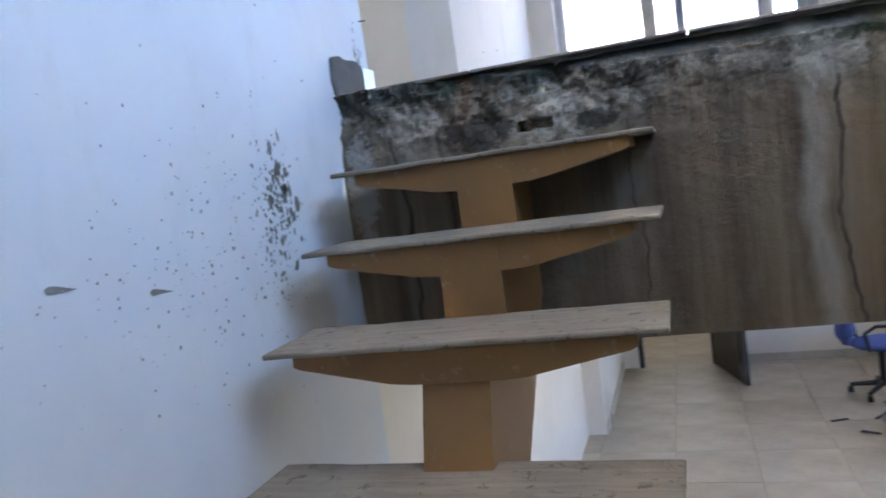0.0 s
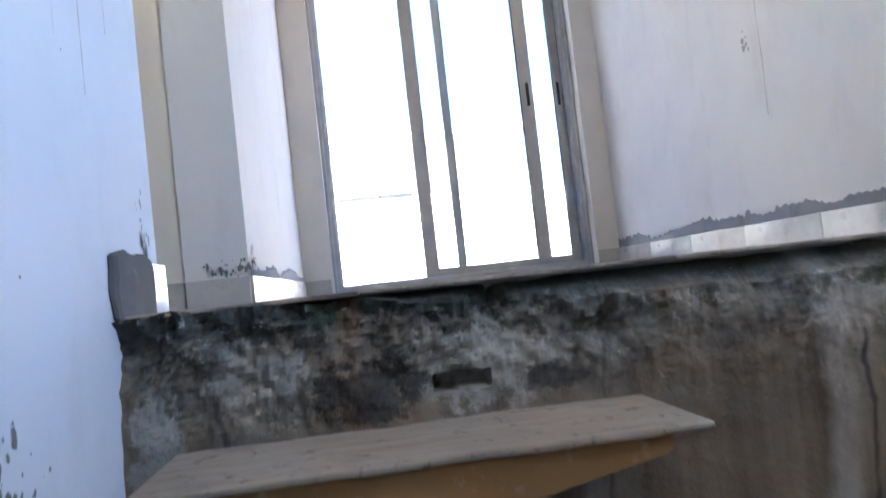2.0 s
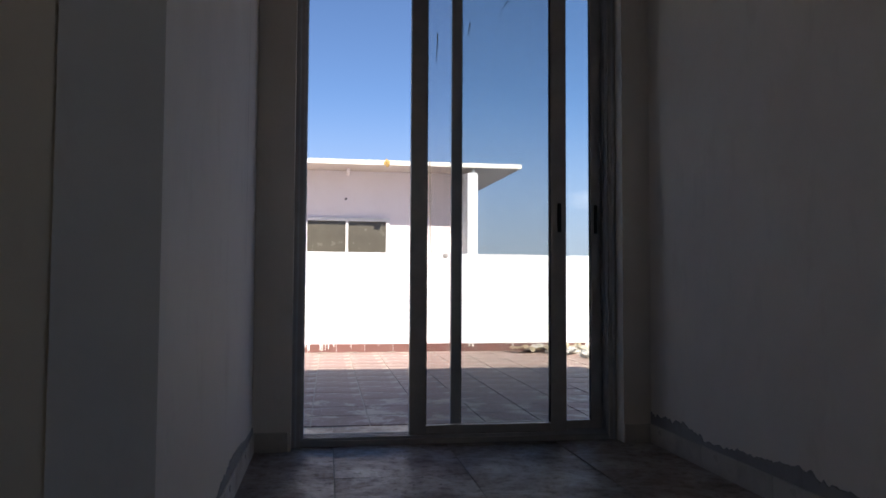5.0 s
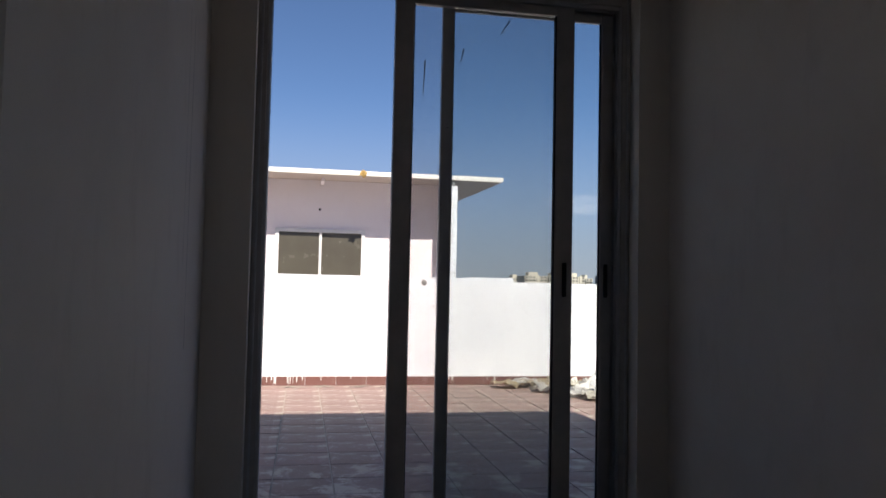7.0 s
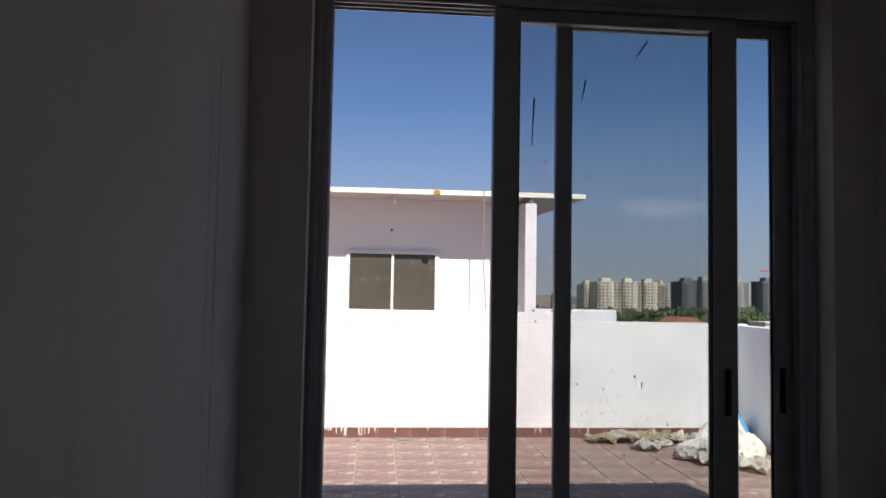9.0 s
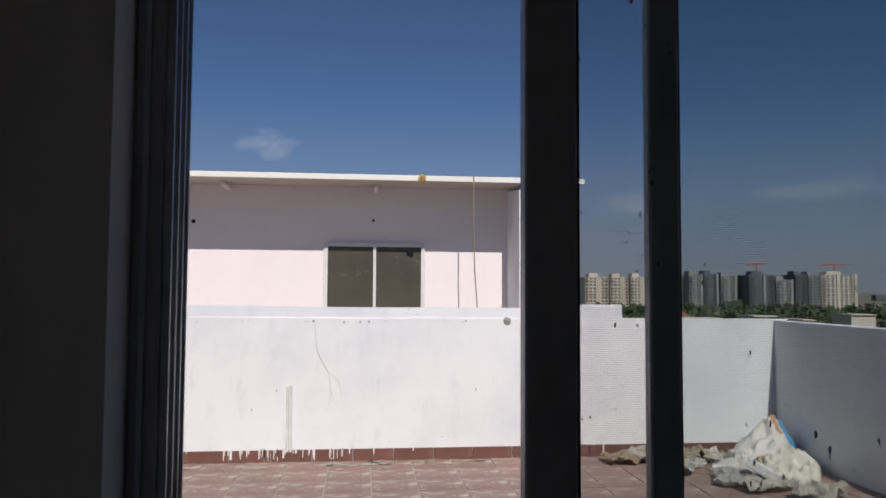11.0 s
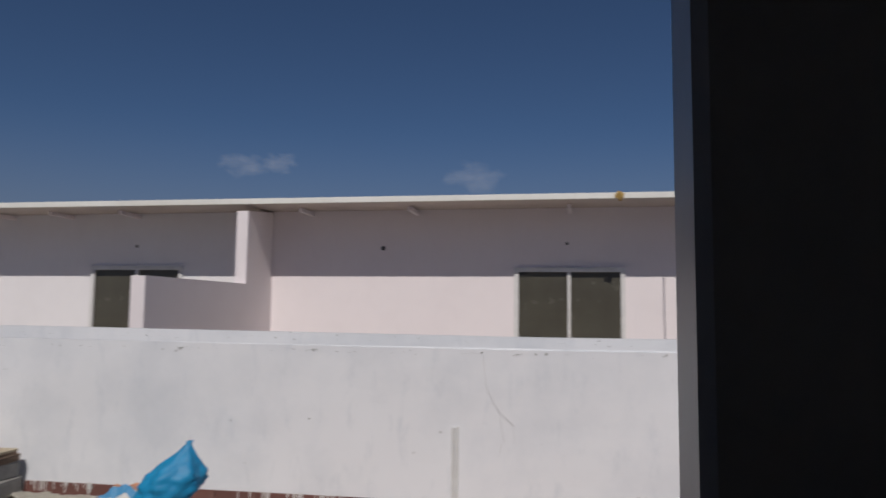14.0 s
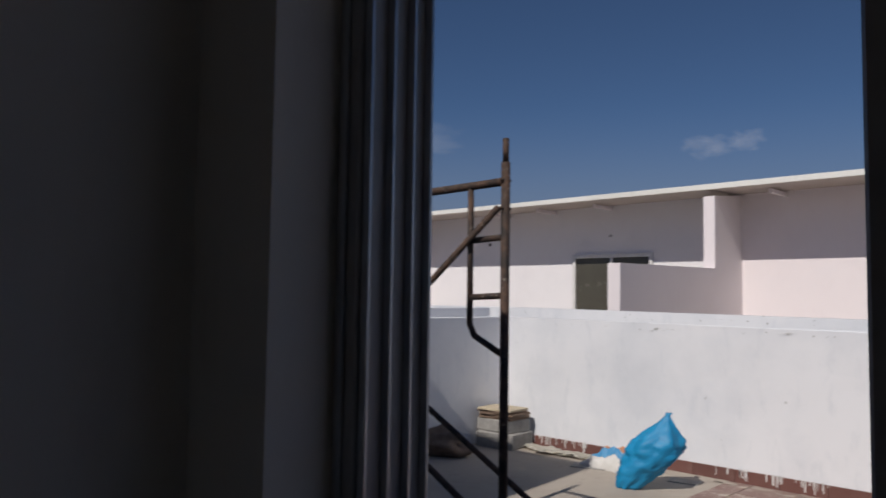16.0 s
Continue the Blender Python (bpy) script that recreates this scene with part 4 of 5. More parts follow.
for x, y, turn, s in ((3.25, 5.45, 10, 7), (3.0, 5.6, -25, 8), (3.85, 4.25, 40, 9), (3.45, 5.58, 20, 10), (3.15, 5.2, 50, 11), (3.62, 5.45, -40, 12), (2.8, 5.52, 8, 13), (3.4, 4.75, 70, 14), (3.3, 5.65, -10, 16), (3.55, 4.5, 15, 15)):
    ob = single("torn_sack", sheet(0.5, 0.3, s, 0.12), (PAPER, BOARD, WHITE_SACK)[s % 3], ("dirty pale", "beige", "dirty white")[s % 3] + " torn sack lying by the parapet", "sack scrap")
    ob.matrix_world = pose(x, y, TZ, 0, 0, turn)


# ---------------------------------------------------------------- the row of houses opposite
NY = 14.37
structure("terrace_opposite", boxes((-34, 4.65, PY + 0.45, NY + 6.5, -9.0, -0.2)), SCREED, "dusty roof terrace of the row opposite", "floor")
UNIT = 9.04


def window_unit(name, x, z0, z1, w):
    win = thing(name, (x, NY, z0), "white framed two-pane sliding window with dark glass", "window", "windows opposite")
    win["kind"] = "structure"
    t = 0.085
    for nm, r in (("frame_side", (0, t, -0.05, 0.05, 0, z1 - z0)), ("frame_side", (w - t, w, -0.05, 0.05, 0, z1 - z0)), ("frame_head", (t, w - t, -0.05, 0.05, z1 - z0 - t, z1 - z0)),
                  ("window_sill", (t, w - t, -0.06, 0.05, 0, t))):
        part(nm, boxes(r, bevel=0.004), WHITE_FRAME, win)
    part("mullion", boxes((w / 2 - 0.03, w / 2 + 0.03, -0.035, 0.045, t, z1 - z0 - t), bevel=0.003), WHITE_FRAME, win)
    part("pane", boxes((t, w / 2 - 0.03, 0.0, 0.012, t, z1 - z0 - t)), DARK_GLASS, win, "dark tinted glass")
    part("pane", boxes((w / 2 + 0.03, w - t, 0.016, 0.028, t, z1 - z0 - t)), DARK_GLASS, win)
    return win


for k in range(3):
    off = -UNIT * k
    x_right = 3.59 + off if k == 0 else -5.80 - UNIT * (k - 1)
    x_left = -5.61 - UNIT * k
    wx0, wx1, wz0, wz1 = -0.48 + off, 1.62 + off, 1.02, 2.555 if k == 0 else 2.60
    house = thing("row_house", ((x_left + x_right) / 2, NY, -0.2), ("pale pink" if k == 0 else "whitish lilac") + " terrace-top house of the row opposite", "house", "row houses")
    ox, oz = -house.location.x, 0.2
    for r in ((x_left, wx0, 0, 0.2, -0.2, 3.717), (wx1, x_right, 0, 0.2, -0.2, 3.717), (wx0, wx1, 0, 0.2, -0.2, wz0), (wx0, wx1, 0, 0.2, wz1, 3.717)):
        w = boxes(r)
        bmesh.ops.translate(w, verts=w.verts[:], vec=(ox, 0, oz))
        part("wall", w, WALL_PINK if k == 0 else WALL_PALE, house)
    win = window_unit("window_%d" % (k + 1), wx0, wz0, wz1, wx1 - wx0)
    # flat dark discs on the wall, painted as the holes' shaded inside
    for dx, dz in ((0.535, 3.02), (-3.11, 2.95)):
        bm = bmesh.new()
        tube(bm, (dx + off + ox, -0.004, dz + oz), (dx + off + ox, 0.02, dz + oz), 0.045 if dx < 0 else 0.03, 12)
        part("vent_hole", bm, HOLE, house, "small dark hole")
    for dx in (0.575, -2.42, -1.0 if k else -4.6):
        part("eave_bracket", boxes((dx + off + ox - 0.04, dx + off + ox + 0.04, -0.75, 0.0, 3.60 + oz, 3.68 + oz), bevel=0.006), WALL_PINK, house)

# partitions between the terraces
for x in (-5.68, -5.68 - UNIT):
    structure("wall_partition", prism(bmesh.new(), [(9.7, -0.2), (NY, -0.2), (NY, 3.69), (13.12, 3.56), (13.12, 2.172), (9.7, 2.132)], "x", x, x + 0.225), WALL_PINK, "pale dividing wall between the terraces opposite", "wall")
structure("wall_partition_end", prism(bmesh.new(), [(13.12, -0.2), (NY + 6, -0.2), (NY + 6, 3.66), (NY, 3.66), (13.12, 3.56)], "x", 3.37, 3.61), WALL_OUT, "white end wall of the row opposite", "wall")
structure("parapet_opposite", boxes((3.10, 4.65, 10.9, 11.1, -0.2, 1.35), bevel=0.01), WALL_OUT, "white low parapet beyond the row opposite", "wall")

# SOFFIT carries the shade under the eave; only the underside shows
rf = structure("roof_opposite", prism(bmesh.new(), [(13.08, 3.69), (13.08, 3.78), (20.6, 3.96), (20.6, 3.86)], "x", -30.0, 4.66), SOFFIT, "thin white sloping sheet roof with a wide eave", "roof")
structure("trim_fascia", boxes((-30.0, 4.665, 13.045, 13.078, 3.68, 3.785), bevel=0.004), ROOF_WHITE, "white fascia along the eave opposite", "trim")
bm = bmesh.new()
polyline(bm, [(2.45, 13.03, 3.79), (2.45, 13.02, 3.0), (2.47, 13.03, 2.0), (2.60, 13.03, 0.2)], 0.012, 6)
single("hanging_rope", bm, ROPE, "thin brown rope hanging from the eave", "rope")
single("straw_bundle", lump(bmesh.new(), (1.44, 13.0, 3.72), (0.075, 0.06, 0.075), 5, 0.5, 3), NEST, "yellow straw bundle tied at the eave", "bundle")
bm = bmesh.new()
lump(bm, (3.50, 13.16, 3.61), (0.05, 0.05, 0.05), 6, 0.3, 3)
single("eave_clamp", bm, ALU_EDGE, "small metal clamp on top of the end wall", "clamp")


# ---------------------------------------------------------------- the city beyond
structure("ground", boxes((-3000, 3000, 30, 4500, -9.6, -9.0)), GROUND, "dusty ground reaching the horizon", "ground")


def tower(x, y, w, d, z1, mat, label, floors, bays, recess=0.0, crane=False):
    t = thing("apartment_tower", (x, y, -9.0), label, "tower", "city towers")
    h = z1 + 9.0
    part("wall", boxes((-w / 2, w / 2, 0, d, 0, h), (-w * 0.22, w * 0.18, d * 0.3, d * 0.7, h, h + 2.2)), mat, t)
    fl, bw = h / floors, w / bays
    bm, slabs, piers = bmesh.new(), bmesh.new(), bmesh.new()
    for f in range(floors):
        for b in range(bays):
            x0 = -w / 2 + bw * b
            if (b % 4) == 3:
                if f == 0:
                    box(piers, x0 + bw * 0.25, x0 + bw * 0.75, -0.9, 0, 0, h + 0.6)
                continue
            box(bm, x0 + bw * 0.2, x0 + bw * 0.8, -0.15, 0.1, f * fl + fl * 0.3, f * fl + fl * 0.85)
        box(slabs, -w / 2 + bw * (f % 2) * 0, -w / 2 + bw * 1.2, -0.8, 0, f * fl, f * fl + fl * 0.22)
        box(slabs, w / 2 - bw * 1.2, w / 2, -0.8, 0, f * fl, f * fl + fl * 0.22)
    ob = part("window_grid", bm, TOWER_WINDOW, t, "rows of dark openings")
    ob["kind"] = "stuff"
    ob = part("pier_row", piers, TOWER_CREAM if mat == TOWER_CREAM else TOWER_GREY, t, "pale vertical piers")
    ob["kind"] = "stuff"
    ob = part("balcony_stack", slabs, mat, t, "stacked balcony slabs")
    ob["kind"] = "stuff"
    if crane:
        cb = bmesh.new()
        tube(cb, (w * 0.1, d * 0.5, h), (w * 0.1, d * 0.5, h + 7), 0.5, 5)
        tube(cb, (-w * 0.3, d * 0.5, h + 6), (w * 0.55, d * 0.5, h + 6.8), 0.4, 5)
        part("crane", cb, CRANE, t, "red tower crane")
    return t


def at(px, dist=400.0):
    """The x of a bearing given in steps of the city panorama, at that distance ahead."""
    return 0.2 + dist * math.tan(math.radians(14.84) + math.atan((px - 784) / 1331.0))


CREAM = "distant cream apartment tower with rows of balconies"
RAW = "distant unfinished grey concrete tower"
NET = "distant tower wrapped in dark green netting"
for a, b, z1, mat, label, fl, bays, crane in (
        (810, 830, 9.8, TOWER_CREAM, CREAM, 9, 3, False), (833, 874, 11.6, TOWER_CREAM, CREAM, 10, 6, False), (876, 908, 11.6, TOWER_CREAM, CREAM, 10, 5, False), (911, 940, 11.8, TOWER_CREAM, CREAM, 10, 5, False), (941, 953, 10.6, TOWER_CREAM, CREAM, 10, 2, False),
        (975, 1008, 13.2, TOWER_DARK, NET, 11, 4, False), (1008, 1032, 14.2, TOWER_GREY, RAW, 11, 4, False), (1032, 1058, 15.0, TOWER_DARK, NET, 12, 4, False), (1060, 1088, 13.6, TOWER_GREY, RAW, 11, 4, False),
        (1106, 1148, 14.4, TOWER_DARK, NET, 12, 6, True), (1150, 1178, 10.5, TOWER_GREY, RAW, 9, 4, False), (1180, 1200, 15.2, TOWER_DARK, NET, 12, 3, False), (1201, 1222, 15.0, TOWER_GREY, RAW, 12, 3, False), (1222, 1278, 15.2, TOWER_CREAM, "distant cream tower still under construction", 13, 8, True),
        (1480, 1580, 15.0, TOWER_GREY, RAW, 12, 8, False)):
    far = 400 + (a % 7) * 3
    tower((at(a, far) + at(b, far)) / 2, far, at(b, far) - at(a, far) - 0.3, 16, 1.586 + (z1 - 1.4) * 0.70, mat, label, fl, bays, crane=crane)
rng = random.Random(5)
for k in range(46):
    px = rng.uniform(760, 1700)
    dist = rng.uniform(430, 900)
    w, h = rng.uniform(8, 26), rng.uniform(5, 11)
    t = thing("city_block", (at(px, dist), dist, -9.0), "small distant city block in the haze", "building", "city blocks")
    part("wall", boxes((-w / 2, w / 2, 0, 8, 0, h)), rng.choice((TOWER_CREAM, TOWER_GREY, TOWER_CREAM, TOWER_DARK)), t)
    bm = bmesh.new()
    for f in range(int(h // 3)):
        for b in range(int(w // 4)):
            box(bm, -w / 2 + 4 * b + 1, -w / 2 + 4 * b + 2.6, -0.1, 0.1, f * 3 + 1, f * 3 + 2.3)
    part("window_grid", bm, TOWER_WINDOW, t)["kind"] = "stuff"
for px, dist, w, mat in ((990, 150, 6.5, TERRACOTTA), (1030, 135, 4, TOWER_CREAM), (1062, 135, 2.5, TOWER_CREAM), (1135, 150, 5, TOWER_CREAM), (1205, 130, 2.4, TOWER_CREAM), (1290, 160, 6, TOWER_CREAM)):
    t = thing("low_house", (at(px, dist), dist, -9.0), "low distant house among the trees", "house", "low houses")
    part("wall", boxes((-w / 2, w / 2, 0, 7, 0, 5.1 if mat is not TERRACOTTA else 4.6)), TOWER_CREAM, t)
    part("roof", prism(bmesh.new(), [(-w * 0.6, 4.6), (w * 0.6, 4.6), (w * 0.25, 6.1), (-w * 0.25, 6.1)], "y", -0.6, 7.6) if mat is TERRACOTTA else boxes((-w * 0.54, w * 0.54, -0.4, 7.4, 5.1, 5.35)), mat, t)

trees = bmesh.new()
for k in range(1500):
    px, dist = rng.uniform(700, 1750), rng.uniform(170, 395)
    x, s = at(px, dist), rng.uniform(1.2, 3.0)
    c = Vector((x, dist, -9.0 + rng.uniform(-2.0, 3.2)))
    for q in range(5):
        e = c + Vector((rng.uniform(-1, 1), rng.uniform(-1, 1), rng.uniform(-0.7, 0.7))) * s
        vs = [trees.verts.new(e + Vector((rng.uniform(-1, 1), rng.uniform(-1, 1), rng.uniform(-1, 1))).normalized() * s * rng.uniform(0.5, 0.9)) for _ in range(4)]
        for f in ((0, 1, 2), (0, 1, 3), (0, 2, 3), (1, 2, 3)):
            trees.faces.new([vs[i] for i in f])
single("distant_trees", trees, LEAF, "dark belt of trees between the houses and towers", "trees", kind="stuff")


# ---------------------------------------------------------------- lower room
ldoor = thing("door_2", (0.91, 2.49, LOW), "dark panelled wooden door standing open into the lower room", "door")
ldoor["kind"] = "structure"
bm = boxes((0.0, 0.90, -0.02, 0.02, 0.01, 2.03), bevel=0.003)
leaf = part("leaf", bm, DARK_WOOD, ldoor)
for x0, x1, z0, z1 in ((0.12, 0.78, 0.2, 0.9), (0.12, 0.78, 1.05, 1.85)):
    part("panel", boxes((x0, x1, -0.028, -0.018, z0, z1), bevel=0.008), DARK_WOOD, ldoor)
bm = bmesh.new()
tube(bm, (0.82, -0.07, 1.0), (0.72, -0.07, 1.0), 0.01, 8)
part("handle", bm, ALU_EDGE, ldoor)
ldoor.rotation_euler = (0, 0, radians(-73.5))
dfr = thing("door_frame", (0.08, 2.52, LOW), "dark painted frame of the lower doorway", "door frame")
dfr["kind"] = "structure"
for r in ((0.0, 0.05, -0.02, 0.10, 0.0, 2.05), (0.79, 0.84, -0.02, 0.10, 0.0, 2.05), (0.05, 0.79, -0.02, 0.10, 2.0, 2.05)):
    part("frame_member", boxes(r, bevel=0.003), DARK_WOOD, dfr)

lsl = thing("door_3", (3.24, -2.7, LOW), "grey aluminium glazed door of the lower room", "door")
lsl["kind"] = "structure"
for r in ((-0.04, 0.04, 0.0, 0.06, 0.0, 2.1), (-0.04, 0.04, 2.14, 2.20, 0.0, 2.1), (-0.04, 0.04, 0.06, 2.14, 2.04, 2.1), (-0.04, 0.04, 0.06, 2.14, 0.0, 0.05), (-0.03, 0.03, 1.82, 1.89, 0.05, 2.04), (-0.03, 0.03, 1.0, 1.06, 0.05, 2.04)):
    part("frame_member", boxes(r, bevel=0.003), ALU_EDGE, lsl)

lw = thing("window_low", (3.24, 0.75, LOW + 0.60), "white framed window in the lower room wall", "window")
lw["kind"] = "structure"
for r in ((-0.03, 0.03, 0.0, 0.045, 0.0, 1.14), (-0.03, 0.03, 1.155, 1.2, 0.0, 1.14), (-0.03, 0.03, 0.045, 1.155, 0.0, 0.045), (-0.03, 0.03, 0.045, 1.155, 1.095, 1.14), (-0.02, 0.02, 0.58, 0.62, 0.045, 1.095)):
    part("window_frame", boxes(r, bevel=0.003), WHITE_FRAME, lw)

# office chair
ch = thing("office_chair", (2.27, 1.25, LOW), "worn blue office chair with black arms on castors", "chair")
for k in range(5):
    a = 2 * math.pi * k / 5 + 0.3
    p = (0.27 * math.cos(a), 0.27 * math.sin(a), 0.075)
    leg = part("leg", tube(bmesh.new(), (0, 0, 0.11), p, 0.028, 8, 0.018), BLACK_PLASTIC, ch)
    bm = bmesh.new()
    tube(bm, (p[0] - 0.02, p[1], 0.03), (p[0] + 0.02, p[1], 0.03), 0.03, 10)
    part("castor", bm, BLACK_PLASTIC, leg)
part("column", tube(bmesh.new(), (0, 0, 0.10), (0, 0, 0.42), 0.026, 10), BLACK_PLASTIC, ch)
part("seat", lump(bmesh.new(), (0, 0, 0.47), (0.25, 0.25, 0.055), 2, 0.08, 3), BLUE_CLOTH, ch, "blue fabric seat", True)
part("backrest", lump(bmesh.new(), (-0.27, 0.05, 0.62), (0.08, 0.17, 0.16), 4, 0.2, 3), BLUE_CLOTH, ch, "slumped blue fabric backrest", True)
for y in (-0.25, 0.25):
    bm = bmesh.new()
    polyline(bm, [(-0.14, y, 0.46), (-0.17, y, 0.62), (-0.08, y, 0.68), (0.12, y, 0.67), (0.17, y, 0.58), (0.10, y, 0.46)], 0.015, 8)
    part("armrest", bm, BLACK_PLASTIC, ch, "black plastic arm loop")
wc = thing("wooden_chair", (2.80, 1.95, LOW), "red-brown wooden chair by the end wall", "chair")
for x in (-0.19, 0.19):
    for y in (-0.19, 0.19):
        part("leg", boxes((x - 0.018, x + 0.018, y - 0.018, y + 0.018, 0, 0.44 if y < 0 else 0.86), bevel=0.003), RED_WOOD, wc)
part("seat", boxes((-0.22, 0.22, -0.22, 0.22, 0.44, 0.475), bevel=0.006), RED_WOOD, wc)
part("backrest", boxes((-0.17, 0.17, 0.175, 0.205, 0.58, 0.84), bevel=0.006), RED_WOOD, wc)

# the stack of cartons
crng = random.Random(21)
BW, BD, BH = 0.27, 0.190, 0.085
carton_parts = {}
for mat, nm in ((CARD_BLUE, "blue"), (CARD_BROWN, "brown"), (CARD_GREEN, "green")):
    carton_parts[nm] = (finish("carton_body", boxes((-BW / 2, BW / 2, -BD / 2, BD / 2, 0, BH), bevel=0.003), mat),
                        finish("carton_label", boxes((-BW * 0.16, BW * 0.20, -BD / 2 - 0.002, -BD / 2 + 0.001, BH * 0.42, BH * 0.62)), CARD_PALE),
                        finish("carton_label", boxes((-BW / 2 - 0.002, -BW / 2 + 0.001, -BD * 0.42, BD * 0.42, BH * 0.12, BH * 0.86)), CARD_PALE))
STACK_TURN = radians(15)
HEIGHTS = {(0, 0): 5, (0, 1): 6, (0, 2): 6, (0, 3): 7, (0, 4): 7, (0, 5): 2, (1, 1): 6, (1, 2): 6, (1, 3): 7, (1, 4): 6}
for (col, row), height in HEIGHTS.items():
    for lvl in range(height):
        nm = "brown" if (col, row, lvl) in ((0, 0, 2), (0, 1, 5), (1, 3, 6)) else ("green" if (col, row, lvl) in ((0, 0, 4), (0, 3, 6)) else "blue")
        slip = 0.02 * math.sin(row * 2.3 + col)
        at_x, at_y = col * 0.28 + slip + crng.uniform(-0.014, 0.014), row * 0.196 + crng.uniform(-0.008, 0.008)
        c = thing("carton", (2.52 + at_x * math.cos(STACK_TURN) - at_y * math.sin(STACK_TURN), -0.46 + at_x * math.sin(STACK_TURN) + at_y * math.cos(STACK_TURN), LOW + lvl * (BH + 0.0015)),
                  {"blue": "dark blue tile carton with a pale label", "brown": "plain brown carton in the stack", "green": "dull green carton on the stack"}[nm], "carton", "stacked cartons")
        c.rotation_euler = (0, 0, STACK_TURN + radians(crng.uniform(-3, 3)))
        for me in carton_parts[nm]:
            piece(me.name, me, c, Matrix())
for x, y, lvl, turn in ((2.66, 0.0, 6, 24), (2.48, 0.20, 7, 18)):
    z = LOW + lvl * (BH + 0.0015) + 0.002
    b = thing("tile_carton", (x, y, z), "brown carton holding glossy white tiles on the stack", "carton", "open tile cartons")
    part("carton_body", boxes((-0.15, 0.15, -0.11, 0.11, 0, 0.05), bevel=0.003), CARD_BROWN, b)
    part("top_tile", boxes((-0.137, 0.137, -0.10, 0.10, 0.0505, 0.060), bevel=0.001), GLOSSY_TOP, b, "glossy white tile")
    b.rotation_euler = (0, 0, radians(turn))
ob = single("loose_brick", boxes((-0.11, 0.11, -0.05, 0.05, 0, 0.07), bevel=0.006), CARD_BROWN, "reddish brick on the lower floor by the wall", "brick")
ob.matrix_world = pose(2.99, -0.82, LOW, 0, 0, 60)
for x, y, turn in ((1.78, 0.60, 20), (2.1, 0.66, 50), (1.95, 0.3, -30)):
    ob = single("wood_splinter", boxes((-0.07, 0.07, -0.012, 0.012, 0, 0.012), bevel=0.002), DARK_WOOD, "dark splinter of wood on the lower floor", "splinter", "splinters")
    ob.matrix_world = pose(x, y, LOW, 0, 0, turn)
structure("baseboard_low", boxes((0.93, 3.15, 2.508, 2.52, LOW, LOW + 0.09), (3.138, 3.15, -0.5, 2.508, LOW, LOW + 0.09), (-0.11, -0.098, 0.43, 2.52, LOW, LOW + 0.09)), SKIRT_TILE, "cream tile skirting of the lower room", "baseboard")


# ---------------------------------------------------------------- floor pieces
def lay(parent, name, mat, xs, ys, w, d, z, keep, gap=0.004, thick=0.008, seed=1, tilt=0.12):
    """Tiles as single pieces inside the stretch keep, the rest joined."""
    me = finish(name, boxes((gap / 2, w - gap / 2, gap / 2, d - gap / 2, -thick, 0), bevel=0.0012), mat)
    r = random.Random(seed)
    rest = bmesh.new()
    for i, x in enumerate(xs):
        for j, y in enumerate(ys):
            if keep(x, y):
                piece(name, me, parent, pose(x, y, z + r.uniform(-0.0008, 0.0008), r.uniform(-tilt, tilt), r.uniform(-tilt, tilt), 0))
            else:
                box(rest, x + gap / 2, x + w - gap / 2, y + gap / 2, y + d - gap / 2, z - thick, z)
    if len(rest.verts):
        ob = part(name + "s_beyond", rest, mat, parent)
        ob["kind"] = "stuff"
    else:
        rest.free()


T = 0.63
lay(hall_floor, "floor_tile", HALL_TILE, [0.166 + T * i for i in range(-3, 3)], [EDGE + 0.02 + T * j for j in range(7)], T, T, 0.0, lambda x, y: x < RX - 0.05 and y < -0.05, 0.005)
lay(low_floor, "floor_tile", LOWER_TILE, [-0.13 + 0.6 * i for i in range(-1, 6)], [-4.2 + 0.6 * j for j in range(17)], 0.6, 0.6, LOW, lambda x, y: y > -2.5, 0.004)
TT = 0.375
lay(terrace, "terrace_tile", ROOF_TILE, [-4.472 + TT * i for i in range(-1, 24)], [PY - TT * (j + 1) for j in range(14)], TT, TT, TZ, lambda x, y: y > 1.4 and x > -3.9, 0.010, 0.008, 7, 0.25)
n_sk = 24
me = finish("skirting_tile", boxes((0.002, TT - 0.002, -0.0155, 0.0, 0.0, 0.108), bevel=0.002), RED_SKIRT)
for i in range(n_sk):
    piece("skirting_tile", me, back_wall, pose(PX0 + 0.01 + TT * i, 0, TZ))

# ---------------------------------------------------------------- small marks on the terrace walls
def crack(name, pts, y, w, label):
    """A hairline crack through points (x, z) on a wall facing the house."""
    bm = bmesh.new()
    rows = []
    for (x0, z0), (x1, z1) in zip(pts, pts[1:]):
        for k in range(5):
            u = k / 5
            p = Vector((x0 + (x1 - x0) * u, 0, z0 + (z1 - z0) * u))
            p.x += 0.012 * noise.noise(p * 21)
            rows.append([bm.verts.new((p.x - w, y, p.z)), bm.verts.new((p.x + w, y, p.z + 0.002))])
    for a, b in zip(rows, rows[1:]):
        bm.faces.new((a[0], a[1], b[1], b[0]))
    return single(name, bm, CRACK, label, "crack")


